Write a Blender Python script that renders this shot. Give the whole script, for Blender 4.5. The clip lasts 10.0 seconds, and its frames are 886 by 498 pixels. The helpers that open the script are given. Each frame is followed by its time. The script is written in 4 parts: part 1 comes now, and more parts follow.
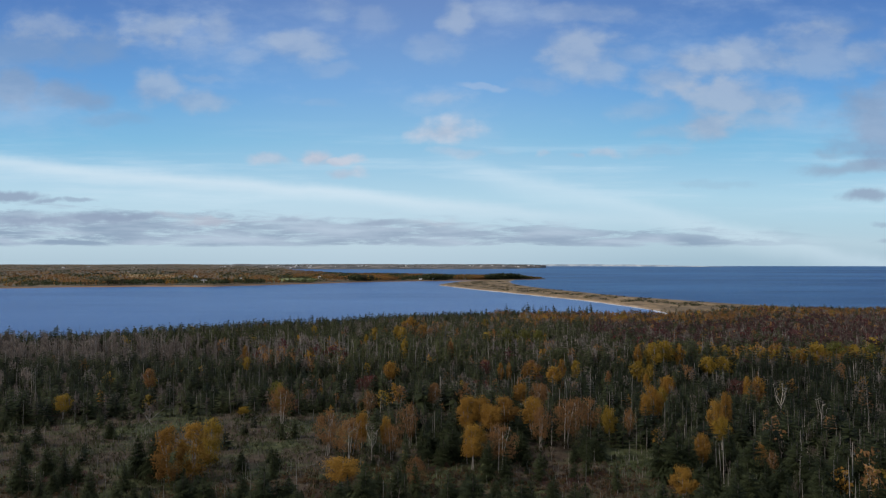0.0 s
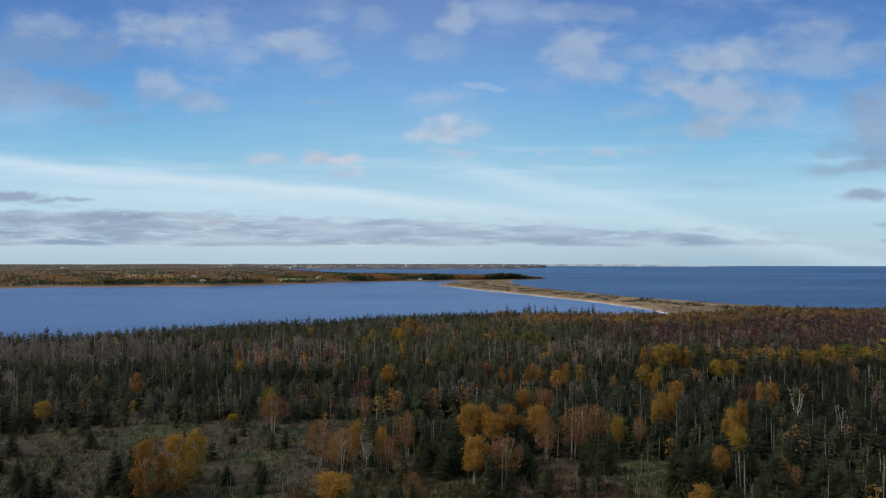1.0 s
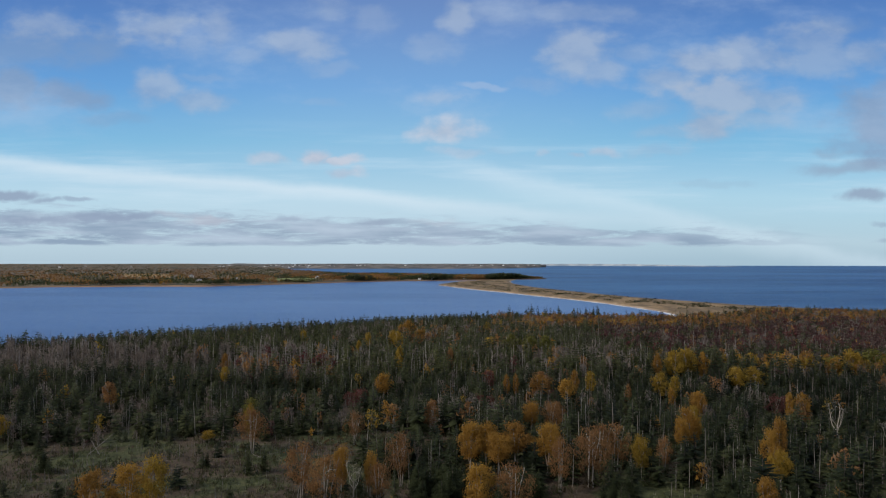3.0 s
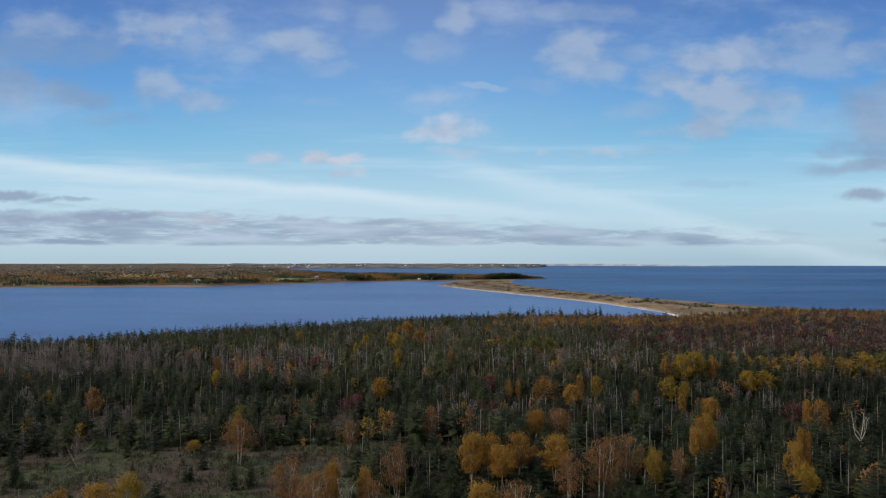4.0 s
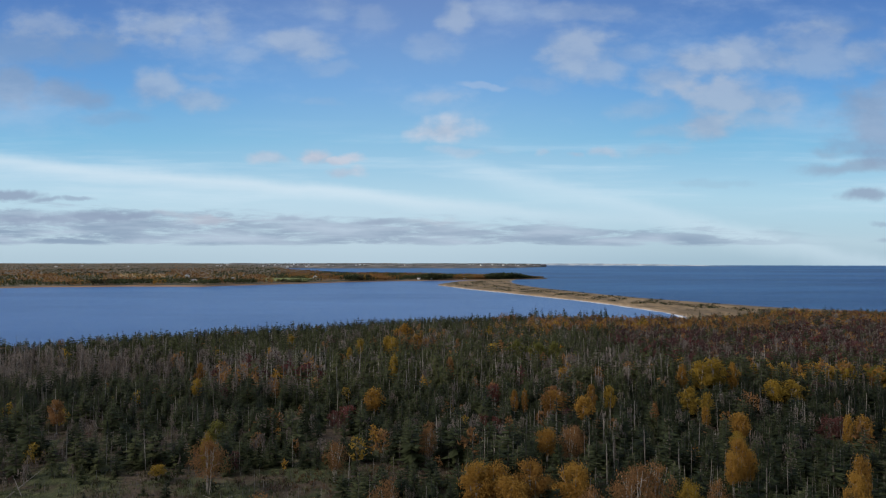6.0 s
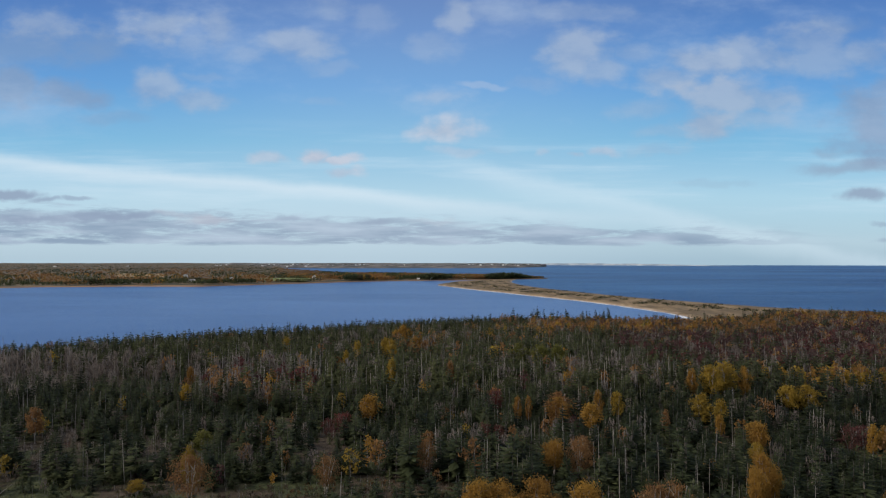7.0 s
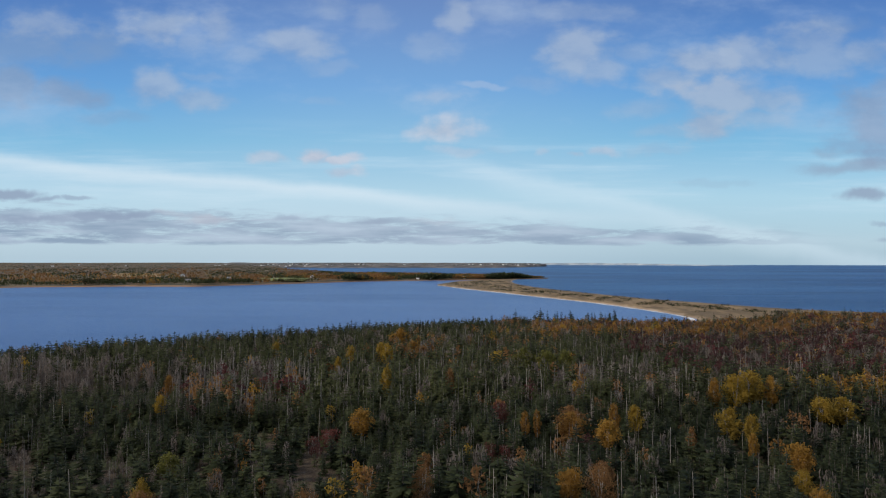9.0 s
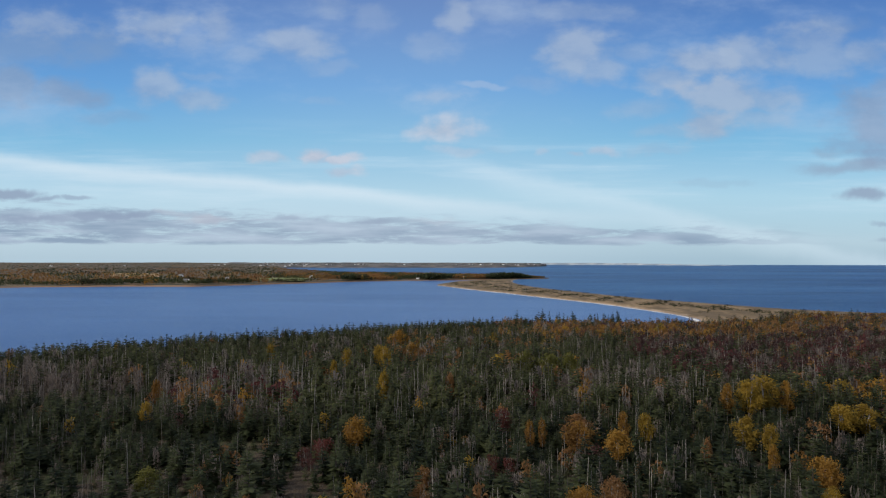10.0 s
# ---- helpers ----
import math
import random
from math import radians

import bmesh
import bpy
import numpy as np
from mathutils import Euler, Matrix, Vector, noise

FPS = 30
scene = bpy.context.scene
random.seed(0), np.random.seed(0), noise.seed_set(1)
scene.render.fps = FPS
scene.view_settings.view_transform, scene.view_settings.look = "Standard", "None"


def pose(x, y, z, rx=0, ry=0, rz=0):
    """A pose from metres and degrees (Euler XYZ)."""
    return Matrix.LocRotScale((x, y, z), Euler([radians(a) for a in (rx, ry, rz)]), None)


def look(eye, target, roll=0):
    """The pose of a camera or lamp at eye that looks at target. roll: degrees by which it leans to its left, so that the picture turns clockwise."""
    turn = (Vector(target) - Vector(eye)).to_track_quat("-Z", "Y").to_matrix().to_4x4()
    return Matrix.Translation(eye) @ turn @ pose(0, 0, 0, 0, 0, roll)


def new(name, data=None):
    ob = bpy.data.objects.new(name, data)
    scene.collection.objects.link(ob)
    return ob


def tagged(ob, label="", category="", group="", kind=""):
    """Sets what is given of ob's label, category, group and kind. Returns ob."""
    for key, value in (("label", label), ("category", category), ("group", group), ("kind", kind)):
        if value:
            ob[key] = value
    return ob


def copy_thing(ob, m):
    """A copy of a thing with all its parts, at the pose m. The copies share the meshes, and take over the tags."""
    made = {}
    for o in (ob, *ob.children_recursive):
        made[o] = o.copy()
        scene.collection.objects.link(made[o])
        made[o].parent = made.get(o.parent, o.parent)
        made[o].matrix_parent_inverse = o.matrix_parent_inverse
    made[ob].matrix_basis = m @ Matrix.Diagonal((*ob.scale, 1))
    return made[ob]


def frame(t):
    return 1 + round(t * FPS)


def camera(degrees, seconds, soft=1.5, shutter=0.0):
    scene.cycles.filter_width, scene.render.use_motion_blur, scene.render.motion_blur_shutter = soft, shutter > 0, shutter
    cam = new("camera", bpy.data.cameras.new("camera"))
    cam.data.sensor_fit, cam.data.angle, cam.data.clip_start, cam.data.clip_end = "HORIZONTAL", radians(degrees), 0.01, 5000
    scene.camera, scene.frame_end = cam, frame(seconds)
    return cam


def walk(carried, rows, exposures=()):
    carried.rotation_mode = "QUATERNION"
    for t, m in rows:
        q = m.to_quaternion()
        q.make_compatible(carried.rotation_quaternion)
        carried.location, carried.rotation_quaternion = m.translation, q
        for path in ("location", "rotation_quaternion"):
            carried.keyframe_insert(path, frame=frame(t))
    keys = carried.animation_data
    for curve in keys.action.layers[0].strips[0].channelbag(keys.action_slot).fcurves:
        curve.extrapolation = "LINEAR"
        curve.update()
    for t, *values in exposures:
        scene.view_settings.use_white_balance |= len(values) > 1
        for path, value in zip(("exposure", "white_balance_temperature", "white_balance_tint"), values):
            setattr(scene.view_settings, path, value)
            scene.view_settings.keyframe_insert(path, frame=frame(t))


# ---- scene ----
# camera: a drone gliding straight ahead over the wood
cam = camera(71.0, 10.0, 1.2, 0.3)


def glide(t, y):
    s = (t - 5) / 5
    return t, pose(0.058 * t, y, 48 - 0.03 * t, 90.926 - 0.07 * s, 0, -0.06 * s) @ pose(0, 0, 0, 0, 0, 0.091 + 0.029 * s)


walk(cam, [glide(0, 0), glide(2.5, 17.71), glide(5, 35.69), glide(7.5, 53.93), glide(10, 72.42)])

# ---- sky, clouds and sun ----
SUN_EL, SUN_AZ = 35.0, 258.0          # degrees above the horizon, clockwise from straight ahead
world = bpy.data.worlds.new("sky")
scene.world = world
world.use_nodes = True
wt = world.node_tree
wt.nodes.clear()


def wn(kind, **kw):
    n = wt.nodes.new(kind)
    for k, v in kw.items():
        if k == "operation":
            n.operation = v
        elif k == "vals":
            for i, x in v.items():
                if isinstance(x, bpy.types.NodeSocket):
                    wt.links.new(x, n.inputs[i])
                else:
                    n.inputs[i].default_value = x
    return n


def wmath(op, a, b=0.0, c=None):
    vals = {0: a, 1: b}
    if c is not None:
        vals[2] = c
    return wn("ShaderNodeMath", operation=op, vals=vals).outputs[0]


def wstep(x, lo, hi, to0=0.0, to1=1.0):
    n = wt.nodes.new("ShaderNodeMapRange")
    n.interpolation_type = "SMOOTHSTEP"
    wt.links.new(x, n.inputs[0])
    for i, v in ((1, lo), (2, hi), (3, to0), (4, to1)):
        n.inputs[i].default_value = v
    return n.outputs[0]


def wmix(fac, a, b):
    n = wt.nodes.new("ShaderNodeMix")
    n.data_type = "RGBA"
    for i, v in ((0, fac), (6, a), (7, b)):
        if isinstance(v, bpy.types.NodeSocket):
            wt.links.new(v, n.inputs[i])
        else:
            n.inputs[i].default_value = v if i == 0 else (*v, 1)
    return n.outputs[2]


coord = wt.nodes.new("ShaderNodeTexCoord")
sep = wn("ShaderNodeSeparateXYZ", vals={0: coord.outputs["Generated"]})
depth = wmath("MAXIMUM", wmath("ABSOLUTE", sep.outputs[1]), 0.3)
su = wmath("DIVIDE", sep.outputs[0], depth)
sv = wmath("DIVIDE", sep.outputs[2], depth)
suv = wn("ShaderNodeCombineXYZ", vals={0: su, 1: sv}).outputs[0]

sky = wt.nodes.new("ShaderNodeTexSky")
sky.sky_type = "NISHITA"
sky.sun_disc = False
sky.sun_elevation = radians(SUN_EL)
sky.sun_rotation = radians(SUN_AZ)
sky.air_density, sky.dust_density, sky.ozone_density = 1.0, 0.6, 2.0
air = wn("ShaderNodeVectorMath", operation="MULTIPLY", vals={0: sky.outputs[0], 1: (0.10, 0.10, 0.10)}).outputs[0]
veil = wt.nodes.new("ShaderNodeValToRGB")
wt.links.new(sv, veil.inputs[0])
stops = [(0.0, (0.36, 0.54, 0.68)), (0.03, (0.42, 0.61, 0.75)), (0.10, (0.42, 0.67, 0.83)), (0.19, (0.21, 0.51, 0.77)), (0.28, (0.122, 0.362, 0.73)),
         (0.37, (0.092, 0.25, 0.60)), (0.42, (0.078, 0.205, 0.53)), (0.9, (0.06, 0.16, 0.5))]
while len(veil.color_ramp.elements) < len(stops):
    veil.color_ramp.elements.new(0.5)
for e, (at, col) in zip(veil.color_ramp.elements, stops):
    e.position, e.color = at, (*col, 1)
base_sky = wmix(0.85, air, veil.outputs[0])

# long wisp of cirrus, sharp above and fading below
soft_noise = wn("ShaderNodeTexNoise", vals={"Vector": suv, "Scale": 5.0, "Detail": 6.0, "Roughness": 0.6})
edge = wmath("SUBTRACT", wmath("MULTIPLY_ADD", su, -0.092, 0.0975), sv)
edge = wmath("ADD", edge, wmath("MULTIPLY_ADD", soft_noise.outputs[0], 0.03, -0.015))
cirrus = wmath("MULTIPLY", wstep(edge, -0.010, 0.010), wstep(edge, 0.004, 0.030, 0.88, 0.30))
cirrus = wmath("MULTIPLY", cirrus, wstep(su, -0.2, 0.45, 0.78, 0.12))
combed = wn("ShaderNodeMapping", vals={"Vector": suv, "Rotation": (0, 0, 0.12), "Scale": (2.2, 26.0, 1.0)}).outputs[0]
streaks = wn("ShaderNodeTexNoise", vals={"Vector": combed, "Scale": 1.0, "Detail": 6.0, "Roughness": 0.6}).outputs[0]
streaks = wmath("MULTIPLY", wstep(streaks, 0.45, 0.72, 0.0, 0.45), wmath("MULTIPLY", wstep(sv, 0.24, 0.14), wstep(sv, 0.04, 0.1)))
base_sky = wmix(streaks, base_sky, (0.62, 0.78, 0.90))
col = wmix(cirrus, base_sky, (0.69, 0.81, 0.90))
wisp = wmath("SUBTRACT", wmath("MULTIPLY_ADD", su, -0.235, 0.166), sv)
wisp = wmath("ADD", wisp, wmath("MULTIPLY_ADD", soft_noise.outputs[0], 0.05, -0.025))
wisp = wmath("MULTIPLY", wmath("MULTIPLY", wstep(wisp, -0.014, 0.012), wstep(wisp, 0.004, 0.05, 0.42, 0.0)), wstep(su, -0.05, 0.12))
col = wmix(wisp, col, (0.66, 0.80, 0.90))

# grey stratus bars low over the land
bars_at = wn("ShaderNodeVectorMath", operation="MULTIPLY", vals={0: suv, 1: (8.5, 66.0, 1.0)}).outputs[0]
bars = wn("ShaderNodeTexNoise", vals={"Vector": bars_at, "Scale": 1.0, "Detail": 7.0, "Roughness": 0.66, "Distortion": 0.4}).outputs[0]
top_edge = wmath("MULTIPLY_ADD", su, -0.033, 0.063)
below = wmath("SUBTRACT", top_edge, sv)
bias = wmath("MULTIPLY", wstep(below, -0.03, 0.02), wstep(sv, 0.016, 0.026))
bars = wmath("MULTIPLY", wstep(wmath("MULTIPLY_ADD", bias, 0.30, bars), 0.62, 0.83), bias)
bars = wmath("MULTIPLY", bars, wstep(su, 0.36, 0.68, 0.9, 0.0))
bar_tone = wn("ShaderNodeTexNoise", vals={"Vector": bars_at, "Scale": 0.8, "Detail": 5.0}).outputs[0]
col = wmix(bars, col, wmix(wstep(bar_tone, 0.35, 0.7), (0.255, 0.345, 0.475), (0.44, 0.54, 0.67)))

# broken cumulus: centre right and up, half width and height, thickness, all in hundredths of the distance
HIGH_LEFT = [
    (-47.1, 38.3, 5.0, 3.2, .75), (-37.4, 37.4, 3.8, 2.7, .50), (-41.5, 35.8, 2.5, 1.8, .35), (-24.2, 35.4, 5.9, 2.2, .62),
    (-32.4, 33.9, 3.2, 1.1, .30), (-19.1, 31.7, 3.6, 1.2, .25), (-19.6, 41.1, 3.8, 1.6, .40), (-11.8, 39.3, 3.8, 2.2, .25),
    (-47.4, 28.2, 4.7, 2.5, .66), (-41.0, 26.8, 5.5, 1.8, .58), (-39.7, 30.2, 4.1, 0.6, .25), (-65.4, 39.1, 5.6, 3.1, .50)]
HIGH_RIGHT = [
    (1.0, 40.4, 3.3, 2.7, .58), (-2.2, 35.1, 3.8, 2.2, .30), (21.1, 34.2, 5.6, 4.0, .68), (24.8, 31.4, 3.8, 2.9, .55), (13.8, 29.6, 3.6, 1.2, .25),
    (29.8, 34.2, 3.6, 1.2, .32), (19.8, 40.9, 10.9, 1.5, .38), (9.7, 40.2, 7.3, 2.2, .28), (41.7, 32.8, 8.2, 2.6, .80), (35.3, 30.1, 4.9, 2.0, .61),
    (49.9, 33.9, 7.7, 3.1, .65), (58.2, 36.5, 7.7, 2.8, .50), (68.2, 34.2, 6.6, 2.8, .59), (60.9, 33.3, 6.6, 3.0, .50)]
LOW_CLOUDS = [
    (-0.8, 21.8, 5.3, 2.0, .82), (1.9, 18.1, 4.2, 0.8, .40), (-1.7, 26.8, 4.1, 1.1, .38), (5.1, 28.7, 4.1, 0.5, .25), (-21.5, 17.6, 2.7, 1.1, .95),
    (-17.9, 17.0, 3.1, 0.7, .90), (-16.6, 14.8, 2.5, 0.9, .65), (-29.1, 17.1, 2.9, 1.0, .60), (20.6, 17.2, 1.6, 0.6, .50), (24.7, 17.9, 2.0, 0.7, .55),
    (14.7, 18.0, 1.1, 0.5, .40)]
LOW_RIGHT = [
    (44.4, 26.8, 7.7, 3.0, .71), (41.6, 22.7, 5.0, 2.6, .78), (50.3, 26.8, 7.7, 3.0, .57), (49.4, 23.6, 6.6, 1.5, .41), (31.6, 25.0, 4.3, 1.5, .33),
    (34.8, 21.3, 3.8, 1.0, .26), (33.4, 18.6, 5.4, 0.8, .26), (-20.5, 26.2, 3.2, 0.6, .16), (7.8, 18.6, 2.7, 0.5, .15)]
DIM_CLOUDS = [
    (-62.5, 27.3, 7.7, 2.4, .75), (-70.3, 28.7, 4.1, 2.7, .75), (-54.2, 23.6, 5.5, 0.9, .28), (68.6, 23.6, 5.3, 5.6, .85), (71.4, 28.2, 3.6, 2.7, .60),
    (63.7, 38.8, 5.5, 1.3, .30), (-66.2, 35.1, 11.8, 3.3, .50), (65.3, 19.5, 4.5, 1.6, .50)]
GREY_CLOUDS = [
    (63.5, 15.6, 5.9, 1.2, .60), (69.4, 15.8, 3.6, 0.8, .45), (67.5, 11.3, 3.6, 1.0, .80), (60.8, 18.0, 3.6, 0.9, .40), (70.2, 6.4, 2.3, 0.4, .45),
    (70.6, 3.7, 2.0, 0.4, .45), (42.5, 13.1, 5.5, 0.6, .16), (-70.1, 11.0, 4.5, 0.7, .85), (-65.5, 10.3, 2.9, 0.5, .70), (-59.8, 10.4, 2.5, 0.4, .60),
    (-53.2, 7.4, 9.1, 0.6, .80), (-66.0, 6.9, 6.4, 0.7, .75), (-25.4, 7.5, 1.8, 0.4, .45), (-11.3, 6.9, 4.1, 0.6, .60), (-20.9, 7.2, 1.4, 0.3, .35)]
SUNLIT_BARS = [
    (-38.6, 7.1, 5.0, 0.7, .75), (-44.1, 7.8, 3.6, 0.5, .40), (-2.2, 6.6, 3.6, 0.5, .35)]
warp = wn("ShaderNodeTexNoise", vals={"Vector": suv, "Scale": 14.0, "Detail": 6.0, "Roughness": 0.55})
shift = wn("ShaderNodeVectorMath", operation="SUBTRACT", vals={0: warp.outputs[1], 1: (0.5, 0.5, 0.5)}).outputs[0]
shift = wn("ShaderNodeVectorMath", operation="MULTIPLY", vals={0: shift, 1: (0.075, 0.035, 0.0)}).outputs[0]
wuv = wn("ShaderNodeVectorMath", operation="ADD", vals={0: suv, 1: shift}).outputs[0]
puff = wn("ShaderNodeTexNoise", vals={"Vector": wn("ShaderNodeVectorMath", operation="MULTIPLY", vals={0: suv, 1: (1.0, 1.7, 1.0)}).outputs[0], "Scale": 12.0, "Detail": 7.0, "Roughness": 0.54}).outputs[0]


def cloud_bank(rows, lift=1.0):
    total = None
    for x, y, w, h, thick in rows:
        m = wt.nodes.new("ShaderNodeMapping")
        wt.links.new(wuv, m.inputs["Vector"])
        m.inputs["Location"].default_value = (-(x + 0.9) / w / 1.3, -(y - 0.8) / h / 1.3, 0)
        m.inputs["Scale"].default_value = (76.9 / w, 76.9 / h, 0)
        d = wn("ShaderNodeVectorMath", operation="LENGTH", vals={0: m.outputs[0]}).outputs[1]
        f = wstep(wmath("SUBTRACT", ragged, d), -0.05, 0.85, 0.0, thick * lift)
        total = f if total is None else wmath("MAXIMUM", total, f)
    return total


ragged = wmath("MULTIPLY_ADD", puff, 2.0, 0.10)
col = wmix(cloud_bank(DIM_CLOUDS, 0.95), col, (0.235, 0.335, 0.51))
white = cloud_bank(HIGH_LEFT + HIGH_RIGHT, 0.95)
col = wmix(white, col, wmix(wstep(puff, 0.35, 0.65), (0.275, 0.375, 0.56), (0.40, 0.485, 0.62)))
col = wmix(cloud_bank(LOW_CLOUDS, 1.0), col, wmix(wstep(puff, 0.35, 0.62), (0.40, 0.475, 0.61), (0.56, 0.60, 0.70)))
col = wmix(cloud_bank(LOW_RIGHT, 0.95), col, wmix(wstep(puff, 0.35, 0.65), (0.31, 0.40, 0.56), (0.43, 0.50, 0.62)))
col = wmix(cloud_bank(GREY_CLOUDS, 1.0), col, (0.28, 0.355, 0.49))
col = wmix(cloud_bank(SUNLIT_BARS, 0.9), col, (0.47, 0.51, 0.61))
haze_cloud = wn("ShaderNodeTexNoise", vals={"Vector": wn("ShaderNodeVectorMath", operation="MULTIPLY", vals={0: suv, 1: (1.0, 2.2, 1.0)}).outputs[0],
                                            "Scale": 3.2, "Detail": 8.0, "Roughness": 0.6}).outputs[0]
col = wmix(wmath("MULTIPLY", wstep(haze_cloud, 0.47, 0.75, 0.0, 0.42), wstep(sv, 0.1, 0.25)), col, (0.46, 0.58, 0.76))
col = wmix(wstep(wmath("ABSOLUTE", wmath("ADD", su, 0.05)), 0.55, 0.05, 0.0, 0.08), col, (0.80, 0.88, 0.96))
# a broken grey cloud deck overhead and behind, unseen, added as neutral fill light
fill_deck = wmath("MAXIMUM", wstep(sep.outputs[2], 0.45, 0.62), wstep(sep.outputs[1], 0.25, -0.15))
fill_deck = wmath("MULTIPLY", fill_deck, wstep(haze_cloud, 0.3, 0.55, 0.55, 0.95))
col = wmix(fill_deck, col, wmix(wstep(puff, 0.3, 0.7), (0.44, 0.46, 0.49), (0.70, 0.71, 0.73)))
SKY_STRENGTH = 1.0
bg = wn("ShaderNodeBackground", vals={0: col, 1: SKY_STRENGTH})
out = wt.nodes.new("ShaderNodeOutputWorld")
wt.links.new(bg.outputs[0], out.inputs[0])

lamp = bpy.data.lights.new("sun", "SUN")
lamp.energy, lamp.angle, lamp.color = 3.0, radians(12), (1.0, 0.90, 0.76)
sun = new("sun", lamp)
az, el = radians(SUN_AZ), radians(SUN_EL)
sun.matrix_world = look((0, 0, 300), Vector((0, 0, 300)) - Vector((math.sin(az) * math.cos(el), math.cos(az) * math.cos(el), math.sin(el))))


# ---- materials ----
def surface(name, build, rough=0.8):
    mat = bpy.data.materials.new(name)
    mat.use_nodes = True
    nt = mat.node_tree
    b = nt.nodes["Principled BSDF"]
    b.inputs["Roughness"].default_value = rough
    b.inputs["Specular IOR Level"].default_value = 0.25
    build(nt, b)
    return mat


def ramp(nt, fac, *stops):
    r = nt.nodes.new("ShaderNodeValToRGB")
    while len(r.color_ramp.elements) < len(stops):
        r.color_ramp.elements.new(0.5)
    for e, (at, c) in zip(r.color_ramp.elements, stops):
        e.position, e.color = at, (*c, 1)
    nt.links.new(fac, r.inputs[0])
    return r.outputs[0]


def grain(nt, scale, detail=5.0, rough=0.6, stretch=None, kind="Object"):
    c = nt.nodes.new("ShaderNodeTexCoord")
    n = nt.nodes.new("ShaderNodeTexNoise")
    n.inputs["Scale"].default_value, n.inputs["Detail"].default_value, n.inputs["Roughness"].default_value = scale, detail, rough
    v = c.outputs[kind]
    if stretch:
        m = nt.nodes.new("ShaderNodeMapping")
        m.inputs["Scale"].default_value = stretch
        nt.links.new(v, m.inputs[0])
        v = m.outputs[0]
    nt.links.new(v, n.inputs["Vector"])
    return n.outputs[0]


def mixed(nt, fac, a, b, blend="MIX"):
    n = nt.nodes.new("ShaderNodeMix")
    n.data_type, n.blend_type = "RGBA", blend
    for i, v in ((0, fac), (6, a), (7, b)):
        if isinstance(v, bpy.types.NodeSocket):
            nt.links.new(v, n.inputs[i])
        else:
            n.inputs[i].default_value = v if i == 0 else (*v, 1)
    return n.outputs[2]


def bump(nt, b, height, strength, distance):
    n = nt.nodes.new("ShaderNodeBump")
    n.inputs["Strength"].default_value, n.inputs["Distance"].default_value = strength, distance
    nt.links.new(height, n.inputs["Height"])
    nt.links.new(n.outputs[0], b.inputs["Normal"])


def tone_of(nt, own, spread=0.75):
    """Each tree's tone: by object for single trees, by a stored number in joined woods, painted shade included."""
    a = nt.nodes.new("ShaderNodeAttribute")
    a.attribute_name = "tone"
    if not own:
        return a.outputs["Fac"]
    o = nt.nodes.new("ShaderNodeObjectInfo")
    m = nt.nodes.new("ShaderNodeMath")
    m.operation, m.use_clamp = "MULTIPLY_ADD", True
    nt.links.new(o.outputs["Random"], m.inputs[0])
    m.inputs[1].default_value = spread
    nt.links.new(a.outputs["Fac"], m.inputs[2])
    return m.outputs[0]


def foliage(name, stops, own, leafy=0.5):
    def build(nt, b):
        c = ramp(nt, tone_of(nt, own, 0.45 if name.startswith("needle") else 0.6), *stops)
        g = nt.nodes.new("ShaderNodeNewGeometry")
        spread = ramp(nt, g.outputs["Random Per Island"], (0.0, (1 - leafy,) * 3), (1.0, (1 + leafy * 0.6, 1 + leafy * 0.6, 1 + leafy * 0.4)))
        nt.links.new(mixed(nt, 1.0, c, spread, "MULTIPLY"), b.inputs["Base Color"])
        b.inputs["Specular IOR Level"].default_value = 0.08
        thin = nt.nodes.new("ShaderNodeBsdfTranslucent")
        both = nt.nodes.new("ShaderNodeMixShader")
        both.inputs[0].default_value = 0.34 if name.startswith(("needle", "olive")) else 0.45
        nt.links.new(b.inputs["Base Color"].links[0].from_socket, thin.inputs[0])
        nt.links.new(b.outputs[0], both.inputs[1])
        nt.links.new(thin.outputs[0], both.inputs[2])
        nt.links.new(both.outputs[0], nt.nodes["Material Output"].inputs[0])
    return surface(name, build, 0.75)


def bark(name, dark, light, own):
    def build(nt, b):
        n = grain(nt, 3.0, 6.0, 0.65, (2.0, 2.0, 0.5))
        c = ramp(nt, n, (0.3, dark), (0.7, light))
        t = ramp(nt, tone_of(nt, own), (0.0, (0.6,) * 3), (1.0, (1.25,) * 3))
        nt.links.new(mixed(nt, 1.0, c, t, "MULTIPLY"), b.inputs["Base Color"])
    return surface(name, build, 0.9)


NEEDLES = [(0.0, (0.018, 0.025, 0.014)), (0.4, (0.036, 0.046, 0.023)), (0.75, (0.058, 0.069, 0.034)), (1.0, (0.076, 0.085, 0.042))]
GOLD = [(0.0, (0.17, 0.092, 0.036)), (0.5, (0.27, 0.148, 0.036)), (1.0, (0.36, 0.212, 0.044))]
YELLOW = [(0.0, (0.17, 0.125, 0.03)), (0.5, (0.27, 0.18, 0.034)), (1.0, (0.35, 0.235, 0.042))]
CRIMSON = [(0.0, (0.095, 0.050, 0.046)), (0.6, (0.125, 0.050, 0.046)), (1.0, (0.17, 0.054, 0.048))]
BRACKEN = [(0.0, (0.045, 0.027, 0.017)), (0.5, (0.085, 0.048, 0.027)), (1.0, (0.125, 0.075, 0.040))]
LIME = [(0.0, (0.10, 0.105, 0.034)), (0.5, (0.14, 0.138, 0.040)), (1.0, (0.18, 0.165, 0.046))]
RUST = [(0.0, (0.16, 0.092, 0.046)), (0.5, (0.225, 0.122, 0.055)), (1.0, (0.28, 0.155, 0.066))]
